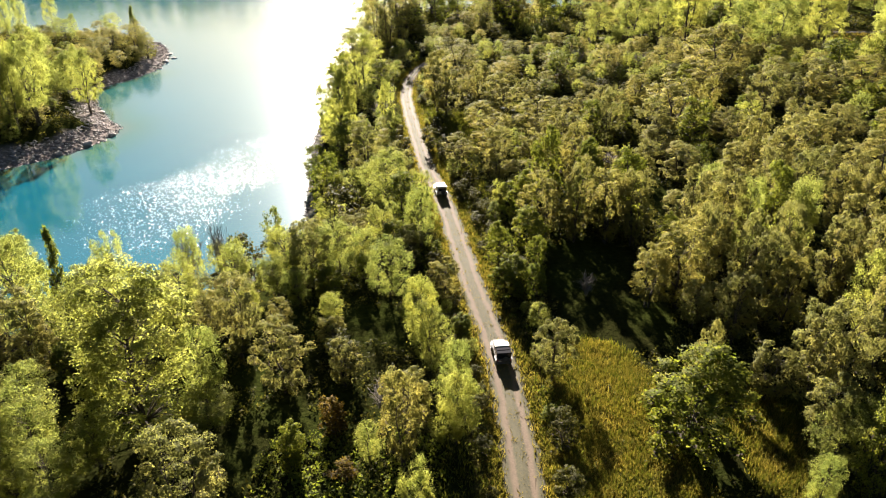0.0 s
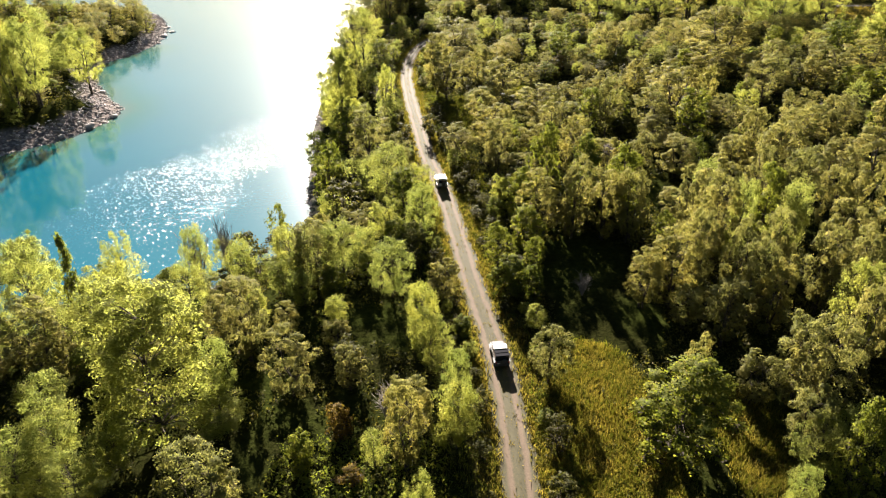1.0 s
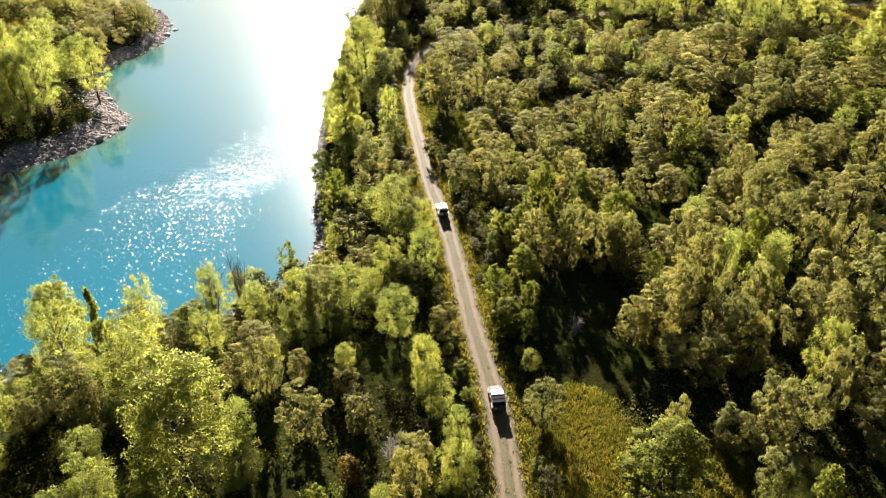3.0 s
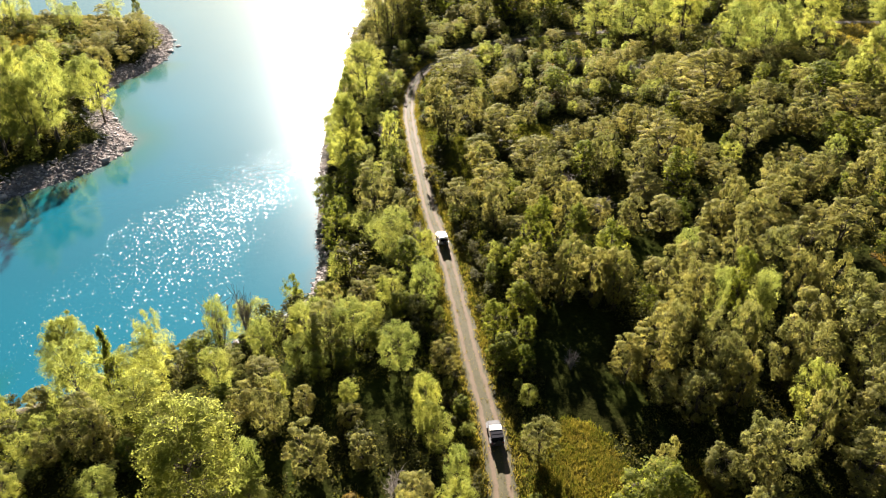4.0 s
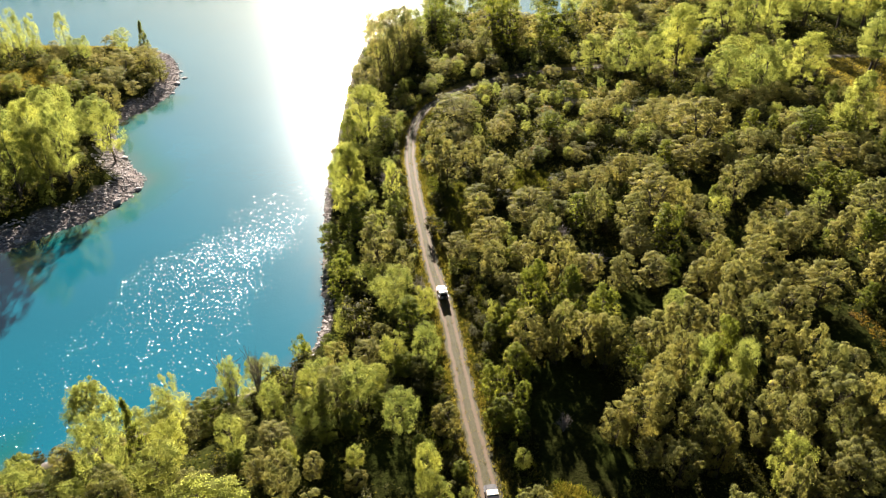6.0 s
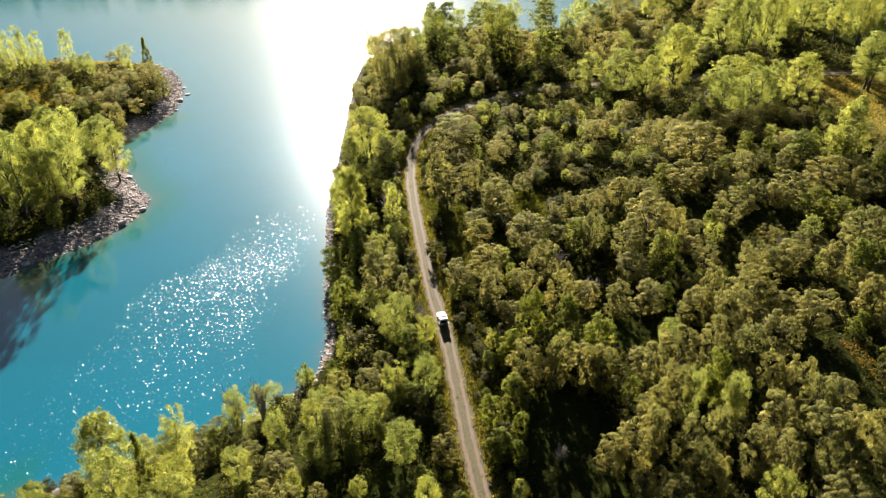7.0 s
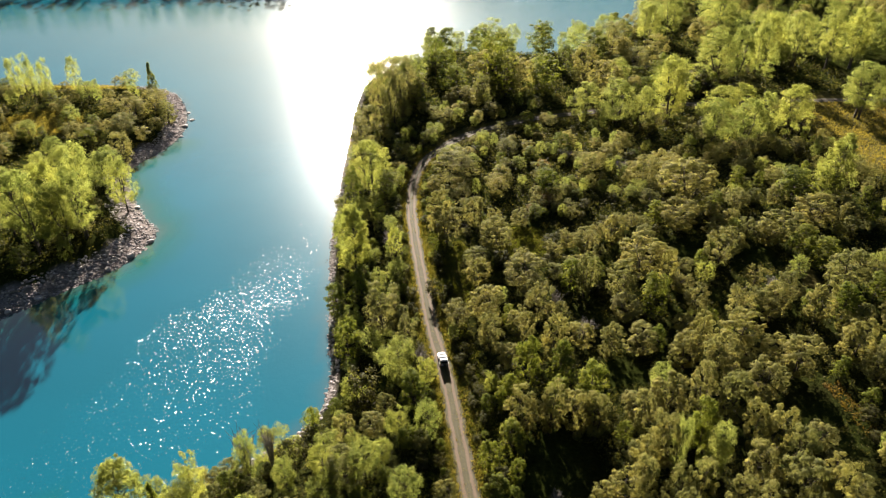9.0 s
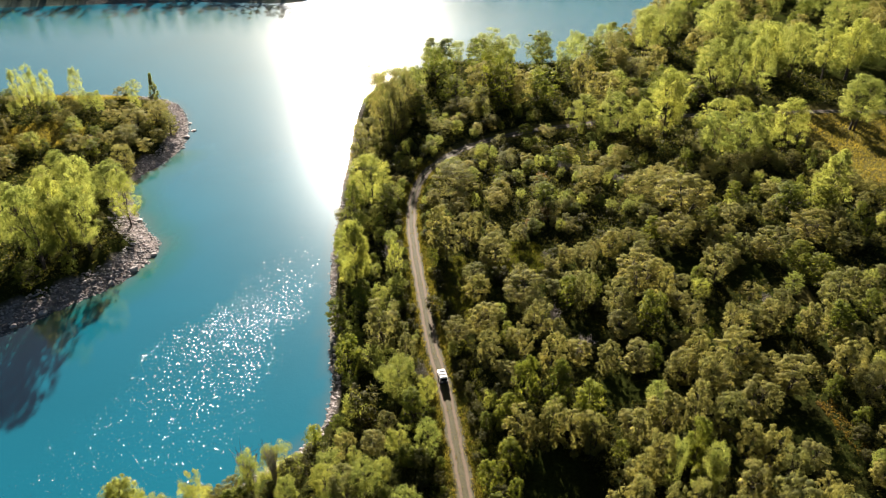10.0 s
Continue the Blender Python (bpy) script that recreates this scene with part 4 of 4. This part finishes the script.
def thick(x, y):
    """The wood stands in groups, with gaps between."""
    return math.sin(x * 0.23 + 1.1) * math.sin(y * 0.19 + 0.3) + 0.6 * math.sin(x * 0.11 - y * 0.31) > -0.28


def seen(x, y):
    return abs(x) < 24 + 0.68 * y


def road_side(x, y, rng):
    u = rng.uniform()
    r0 = rng.uniform(0.7, 1.5)
    return ("shrub" if u < 0.6 else "poplar_tree" if u < 0.85 else "alder_tree"), r0, r0 * rng.uniform(1.3, 2.6)


ROADSIDE = spline(TRACK, 30)
fill(4, 4000, (-14, 16, 36, 215), road_side, 0.8, 110, lambda x, y, d: np.min(np.hypot(ROADSIDE[:, 0] - x, ROADSIDE[:, 1] - y)) < 5.5)
fill(5, 9000, (0, 130, 34, 178), wood_right, 0.62, 220, lambda x, y, d: on_right(x, y, d) and seen(x, y) and x > -2 and thick(x, y) and not (y < 64 and x < 46))
fill(6, 6000, (-80, 8, 34, 240), wood_bank, 0.62, 120, lambda x, y, d: not on_right(x, y, d) and seen(x, y) and x > -85 and not (y < 64 and x > -33))
fill(9, 5000, (-38, 140, 178, 250), wood_right, 0.42, 260, lambda x, y, d: seen(x, y) and not (x > 70 and y > 236))
fill(8, 6000, (-205, -85, 120, 312), wood_point, 0.38, 210, lambda x, y, d: d > (10.5 if y < 200 else 7))
fill(7, 5000, (-40, 270, 252, 480), wood_far, 0.46, 160, lambda x, y, d: seen(x, y) and not (x > 92 and y < 279), True)
fill(10, 1800, (70, 160, 250, 285), wood_low, 0.5, 60, lambda x, y, d: ellipse(x, y, OPEN) < 0.1 and x < 120)
for kind, bits in joined.items():
    start, vs, fs, ns = 0, [], [], []
    for v0, f0, n0 in bits:
        vs.append(v0)
        fs.append(f0 + start)
        ns.append(n0 / np.linalg.norm(n0, axis=1)[:, None])
        start += len(v0)
    me = mesh_from("distant_wood", np.concatenate(vs), np.concatenate(fs), KINDS[kind][0][1].materials[0], True)
    me.normals_split_custom_set_from_vertices(np.concatenate(ns).tolist())
    tagged(new("distant_wood", me),
           LABELS[kind][0].replace("tree with", "trees with").replace(" a ", " ") + " in the distance", "wood", kind="stuff")


# ---- low growth ----
def low_growth(name, seed, n, box, tall, leaf, mat, label, cat, where):
    rng = np.random.default_rng(seed)
    xs, ys = rng.uniform(box[0], box[1], n * 4), rng.uniform(box[2], box[3], n * 4)
    z, d = land(xs, ys)
    ok = where(xs, ys, d, way_off(xs, ys, LINE))
    xs, ys, z = xs[ok][:n], ys[ok][:n], z[ok][:n]
    r = rng.uniform(0.5, 1.0, len(xs)) * tall
    v, f = leaf_cloud(rng, np.stack([xs, ys, z + r * 0.25], 1), r, 14, leaf, 0.8)
    tagged(new(name, mesh_from(name, v, f, mat)), label, cat, kind="stuff")


def tufts(name, seed, n, box, tall, mat, label, cat, where):
    """Grass: upright blades in tufts."""
    rng = np.random.default_rng(seed)
    xs, ys = rng.uniform(box[0], box[1], n * 5), rng.uniform(box[2], box[3], n * 5)
    z, d = land(xs, ys)
    ok = where(xs, ys, d, way_off(xs, ys, LINE))
    base = np.stack([xs[ok][:n], ys[ok][:n], z[ok][:n] + 0.02], 1)
    base = np.repeat(base, 5, 0)
    m = len(base)
    base[:, :2] += rng.normal(size=(m, 2)) * 0.22
    an = rng.uniform(0, 6.28, m)
    side = np.stack([np.cos(an), np.sin(an), np.zeros(m)], 1) * 0.055
    tip = base + np.stack([rng.normal(size=m) * 0.18, rng.normal(size=m) * 0.18, tall * rng.uniform(0.5, 1.2, m)], 1)
    v = np.concatenate([base - side, base + side, tip], 1).reshape(-1, 3)
    tagged(new(name, mesh_from(name, v, np.arange(m * 3).reshape(-1, 3), mat)), label, cat, kind="stuff")


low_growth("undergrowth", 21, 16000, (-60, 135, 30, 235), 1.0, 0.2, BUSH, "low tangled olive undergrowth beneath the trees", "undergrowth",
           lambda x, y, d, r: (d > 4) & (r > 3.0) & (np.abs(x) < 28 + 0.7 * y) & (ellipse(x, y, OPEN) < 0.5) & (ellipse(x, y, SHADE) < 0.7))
low_growth("undergrowth", 22, 4000, (-205, -85, 120, 312), 1.5, 0.3, BUSH, "low olive scrub on the point of land across the lake", "undergrowth",
           lambda x, y, d, r: (d > np.where(y < 200, 9.5, 7)) & (ellipse(x, y, OPEN) < 0.6))
tufts("dry_grass", 23, 10000, (4, 32, 30, 66), 0.6, GOLD, "tall golden dry grass in an open glade", "grass", lambda x, y, d, r: (ellipse(x, y, OPEN) > 0.2) & (r > 2.2))
tufts("grass", 28, 5000, (4, 36, 30, 66), 0.7, GREENGRASS, "rank green grass and weeds in an open glade", "grass", lambda x, y, d, r: (ellipse(x, y, OPEN) > 0.05) & (r > 2.2) & (np.sin(x * 0.9 + y * 0.5) * np.sin(y * 0.7 - x * 0.4) > -0.3))
low_growth("undergrowth", 29, 900, (4, 36, 30, 68), 0.6, 0.16, GREENGRASS, "clumps of green weeds in an open glade", "undergrowth", lambda x, y, d, r: (ellipse(x, y, OPEN) > 0.05) & (r > 2.6))
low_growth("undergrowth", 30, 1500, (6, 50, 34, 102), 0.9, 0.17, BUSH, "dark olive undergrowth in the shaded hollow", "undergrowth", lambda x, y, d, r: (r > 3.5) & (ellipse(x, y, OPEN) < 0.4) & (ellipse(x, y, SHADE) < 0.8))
low_growth("undergrowth", 36, 700, (-16, 0, 33, 50), 0.9, 0.17, ALDER, "dark green undergrowth beneath tall trees", "undergrowth", lambda x, y, d, r: r > 3.5)
low_growth("undergrowth", 37, 130, (68, 76, 83, 98), 0.6, 0.14, RUST, "reddish-brown dry brush on a bare slope", "undergrowth", lambda x, y, d, r: np.abs(x - 72.5 + (y - 90) * 0.12) < 1.6)
low_growth("undergrowth", 41, 1500, (-14, 16, 36, 215), 0.8, 0.12, ALDER, "leafy olive weeds beside the dirt track", "undergrowth", lambda x, y, d, r: (r > 2.7) & (r < 6.0) & (np.sin(x * 0.8 + y * 0.35) > -0.4))
tufts("grass", 33, 3500, (-2, 40, 120, 175), 0.6, GREENGRASS, "rough grass in small openings of the wood", "grass", lambda x, y, d, r: (ellipse(x, y, OPEN) > 0.05) & (r > 2.2))
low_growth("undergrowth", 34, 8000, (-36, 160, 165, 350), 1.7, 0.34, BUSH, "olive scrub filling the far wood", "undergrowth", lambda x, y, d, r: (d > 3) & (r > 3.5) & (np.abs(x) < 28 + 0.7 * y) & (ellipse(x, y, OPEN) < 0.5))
tufts("grass", 35, 5000, (-174, -136, 238, 310), 0.7, GOLD, "yellow-green grass in a clearing on the point of land", "grass", lambda x, y, d, r: ellipse(x, y, OPEN) > 0.1)
tufts("dry_grass", 24, 9000, (-14, 14, 34, 215), 0.5, GOLD, "dry golden grass along the dirt track", "grass", lambda x, y, d, r: (r > 1.5) & (r < 3.6))
tufts("grass", 25, 9000, (-14, 34, 34, 215), 0.55, GREENGRASS, "rough green grass beside the dirt track", "grass", lambda x, y, d, r: (r > 2.0) & (r < 7.5))
tufts("dry_grass", 26, 6000, (118, 172, 180, 250), 0.6, GOLD, "dry grass in a sloping clearing", "grass", lambda x, y, d, r: ellipse(x, y, OPEN) > 0.2)
tufts("dry_grass", 27, 4000, (-14, 14, 34, 215), 0.22, GOLD, "short dry grass between the ruts", "grass", lambda x, y, d, r: r < 0.35)


# ---- stones along the shore ----
def stones(name, seed, n, box, size, label, where):
    rng = np.random.default_rng(seed)
    bm = bmesh.new()
    bmesh.ops.create_icosphere(bm, subdivisions=1, radius=1)
    bv = np.array([v.co[:] for v in bm.verts])
    bf = np.array([[v.index for v in f.verts] for f in bm.faces])
    bm.free()
    xs, ys = rng.uniform(box[0], box[1], n * 12), rng.uniform(box[2], box[3], n * 12)
    z, d = land(xs, ys)
    ok = where(xs, ys, d)
    pos = np.stack([xs[ok][:n], ys[ok][:n], z[ok][:n]], 1)
    m = len(pos)
    s = size * rng.uniform(0.4, 1.0, m) ** 1.5
    k = np.repeat(s, len(bv))[:, None] * (1 + rng.normal(size=(m * len(bv), 3)) * 0.16)
    v = np.tile(bv, (m, 1)) * k * np.array([1.0, 0.8, 0.55]) + np.repeat(pos, len(bv), 0)
    f = (np.tile(bf, (m, 1)) + np.repeat(np.arange(m) * len(bv), len(bf))[:, None])
    tagged(new(name, mesh_from(name, v, f, STONE)), label, "stones", kind="stuff")


stones("shore_stones", 31, 6000, (-175, -84, 108, 312), 0.55, "pale grey broken stones along the lake shore", lambda x, y, d: (d > -1.0) & (d < np.where(y < 195, 9.0, 7.0)))
stones("shore_stones", 32, 1800, (-44, -20, 95, 330), 0.5, "pale brown stones along the wooded lake bank", lambda x, y, d: (d > -0.8) & (d < 1.8))


# ---- far bank ----
def far_wood():
    rng = np.random.default_rng(41)
    n = 900
    xs, ys = rng.uniform(-520, 420, n * 6), rng.uniform(455, 760, n * 6)
    z, d = land(xs, ys)
    ok = (d > 4) & ((d < 110) | (rng.uniform(size=len(d)) < 0.3))
    xs, ys, z = xs[ok][:n], ys[ok][:n], z[ok][:n]
    tall = rng.uniform(7, 15, len(xs))
    cs, rs = [], []
    for x, y, zz, t in zip(xs, ys, z, tall):
        for k in range(5):
            cs.append((x + rng.normal() * 1.6, y + rng.normal() * 1.6, zz + t * (0.2 + 0.17 * k)))
            rs.append(rng.uniform(1.8, 3.2) * (1 - 0.1 * k))
    v, f = leaf_cloud(rng, cs, rs, 26, 0.7, 0.9)
    tagged(new("far_wood", mesh_from("far_wood", v, f, ALDER)), "dark green wood on the far bank of the lake", "wood", kind="stuff")


far_wood()


# ---- single boulders and driftwood on the point's shore ----
def boulder(x, y, size, seed):
    rng = np.random.default_rng(seed)
    bm = bmesh.new()
    bmesh.ops.create_icosphere(bm, subdivisions=2, radius=size)
    for v in bm.verts:
        v.co = Vector((v.co.x * 1.2, v.co.y, v.co.z * 0.7)) * (1 + 0.22 * noise.noise(v.co * 2.2 / size + Vector((seed, 0, 0))) + 0.05 * rng.normal())
    me = bpy.data.meshes.new("boulder")
    bm.to_mesh(me)
    bm.free()
    me.materials.append(STONE)
    ob = tagged(new("boulder", me), "grey broken boulder at the edge of the lake", "boulder", "boulders on the shore")
    ob.matrix_basis = pose(x, y, max(height_at(x, y), -0.3) + size * 0.15, 0, 0, seed * 47)


for k, (x, y, size) in enumerate([(-101.2, 268.5, 1.0), (-100.4, 252, 0.8), (-102, 262, 1.1), (-85.8, 176, 0.9), (-88.5, 168, 1.0), (-92.5, 161.5, 0.8), (-97, 196, 0.9), (-105, 148, 1.0), (-110, 142.5, 0.8), (-105, 276, 0.9)]):
    boulder(x, y, size, k + 1)


def driftwood(x, y, turn, length):
    v, f = tube([(0, 0, 0), (length * 0.4, 0.15, 0.1), (length * 0.8, -0.05, 0.15), (length, 0.2, 0.35)], [0.2, 0.17, 0.12, 0.05], 8)
    w, g = tube([(length * 0.55, 0.1, 0.12), (length * 0.7, 0.7, 0.5)], [0.09, 0.03], 6)
    f = f + [tuple(q + len(v) for q in face) for face in g]
    ob = tagged(new("driftwood_log", mesh_from("driftwood_log", v + w, f, DEADWOOD, True)), "bleached driftwood log lying on the stony shore", "log", "driftwood")
    ob.matrix_basis = pose(x, y, height_at(x, y) + 0.25, 0, 0, turn)


driftwood(-113, 148, 25, 5.5)
driftwood(-117, 146, 40, 4.0)
driftwood(-99, 160, 60, 3.5)


# ---- the two off-road cars on the track ----
def box(bm, x0, x1, y0, y1, z0, z1, bevel=0.04, taper=0.0, rake=0.0):
    """A bevelled box; taper narrows its top, rake pushes the top's front back."""
    g = bmesh.ops.create_cube(bm, size=1.0)["verts"]
    for v in g:
        t = v.co.z + 0.5
        sx = (x0 + x1) / 2 + v.co.x * (x1 - x0) * (1 - taper * t)
        sy = y0 + (v.co.y + 0.5) * (y1 - y0)
        if v.co.y > 0:
            sy -= rake * t
        v.co = (sx, sy, z0 + t * (z1 - z0))
    edges = list({e for v in g for e in v.link_edges})
    if bevel:
        bmesh.ops.bevel(bm, geom=edges, offset=bevel, segments=2, affect="EDGES")


def wheel_shape(bm, x, y, z, r, w, bevel=0.05, sides=20):
    g = bmesh.ops.create_cone(bm, cap_ends=True, segments=sides, radius1=r, radius2=r, depth=w)["verts"]
    bmesh.ops.rotate(bm, verts=g, cent=(0, 0, 0), matrix=Matrix.Rotation(radians(90), 3, "Y"))
    bmesh.ops.translate(bm, verts=g, vec=(x, y, z))
    if bevel:
        edges = [e for e in {e for v in g for e in v.link_edges} if len(e.link_faces) == 2 and e.calc_face_angle(0) > 1.0]
        bmesh.ops.bevel(bm, geom=edges, offset=bevel, segments=2, affect="EDGES")


def piece(name, mat, parent, shapes, label=""):
    bm = bmesh.new()
    for make, args in shapes:
        make(bm, *args)
    me = bpy.data.meshes.new(name)
    bm.to_mesh(me)
    bm.free()
    me.materials.append(mat)
    return part(name, me, parent, label)


def off_road_car(x, y, turn, body_paint, roof_paint, label, rack, roof_label, rear_cover=None):
    car = tagged(new("off_road_car"), label, "car", "cars on the dirt track")
    piece("body", body_paint, car, [(box, (-0.80, 0.80, -1.75, 1.85, 0.50, 1.05, 0.06)), (box, (-0.76, 0.76, -1.72, 0.55, 1.0, 1.18, 0.03)), (box, (-0.66, 0.66, 0.6, 1.8, 1.0, 1.16, 0.06, 0.06))])
    for s in (-1, 1):
        for yy in (-1.2, 1.25):
            piece("mudguard", BLACK, car, [(box, (s * 0.83 - 0.12, s * 0.83 + 0.12, yy - 0.5, yy + 0.5, 0.78, 0.86, 0.03))])
            w = piece("wheel", RUBBER, car, [(wheel_shape, (s * 0.74, yy, 0.39, 0.39, 0.26))], "black off-road tyre")
            piece("rim", STEEL, w, [(wheel_shape, (s * 0.80, yy, 0.39, 0.2, 0.18, 0.02, 12))], "grey steel rim")
    soft = rear_cover is not None
    piece("cabin_frame", rear_cover if soft else roof_paint, car, [(box, (-0.77, -0.69, -1.72, 0.5, 1.15, 1.78, 0.02)), (box, (0.69, 0.77, -1.72, 0.5, 1.15, 1.78, 0.02)), (box, (-0.74, 0.74, -1.74, -1.68, 1.66, 1.8, 0.01))])
    piece("roof", roof_paint, car, [(box, (-0.79, 0.79, -0.55 if soft else -1.78, 0.38, 1.76, 1.87, 0.05, 0.04))], roof_label)
    if soft:
        piece("rear_cover", rear_cover, car, [(box, (-0.76, 0.76, -1.78, -0.53, 1.70, 1.79, 0.04, 0.05)), (box, (-0.70, 0.70, -1.2, -1.14, 1.77, 1.83, 0.02)), (box, (-0.77, 0.77, -1.76, -0.6, 1.2, 1.72, 0.03, 0.02))], "black canvas cover over the back")
    piece("rear_window", GLASS, car, [(box, (-0.68, 0.68, -1.775, -1.745, 1.12, 1.72, 0.0))], "dark rear window")
    for s in (-1, 1):
        piece("side_window", GLASS, car, [(box, (s * 0.775 - 0.008, s * 0.775 + 0.008, -1.55, -0.3, 1.24, 1.68, 0.0)), (box, (s * 0.775 - 0.008, s * 0.775 + 0.008, -0.2, 0.42, 1.24, 1.68, 0.0))], "dark side window")
        piece("tail_light", RED, car, [(box, (s * 0.70 - 0.07, s * 0.70 + 0.07, -1.79, -1.74, 0.8, 1.0, 0.01))], "red tail light")
        piece("wing_mirror", BLACK, car, [(box, (s * 0.93 - 0.08, s * 0.93 + 0.08, 0.42, 0.5, 1.16, 1.34, 0.02))])
        piece("headlight", STEEL, car, [(box, (s * 0.45 - 0.1, s * 0.45 + 0.1, 1.83, 1.87, 0.78, 0.98, 0.01))])
    piece("windscreen", GLASS, car, [(box, (-0.68, 0.68, 0.44, 0.52, 1.16, 1.78, 0.0, 0.04, 0.1))], "dark windscreen")
    for yy in (-1.84, 1.95):
        piece("bumper", BLACK, car, [(box, (-0.78, 0.78, yy - 0.1, yy + 0.1, 0.5, 0.66, 0.03))])
    tyre = piece("spare_wheel", RUBBER, car, [(wheel_shape, (0, 0, 0, 0.36, 0.24))], "black spare wheel on the tailgate")
    tyre.matrix_basis = pose(0.12, -1.9, 1.0, 0, 0, 90)
    piece("number_plate", WHITE, car, [(box, (-0.62, -0.32, -1.79, -1.755, 0.72, 0.84, 0.0))], "plain pale plate")
    if rack:
        piece("roof_rack", BLACK, car, [(box, (s - 0.02, s + 0.02, -1.6, 0.25, 1.93, 1.97, 0.0)) for s in (-0.7, -0.35, 0.0, 0.35, 0.7)] + [(box, (-0.72, 0.72, k - 0.02, k + 0.02, 1.86, 1.98, 0.0)) for k in (-1.6, -0.65, 0.25)], "black roof rack")
    car.matrix_basis = pose(x, y, float(track_z(x, y)) + 0.035, 0, 0, turn)


CREAM = plain("cream_paint", (0.62, 0.56, 0.47), 0.45)
SOFTTOP = plain("black_canvas", (0.012, 0.012, 0.016), 1.0, 0.0, 0.0, 2.0, 0.1)
off_road_car(6.3, 63.0, 7.0, BLACK, CREAM, "black off-road car with cream-white front roof and canvas back", False, "cream-white hard roof over the front seats", SOFTTOP)
off_road_car(-0.45, 110.5, 11.0, WHITE, WHITE, "white off-road car with a black roof rack", True, "white hard top")
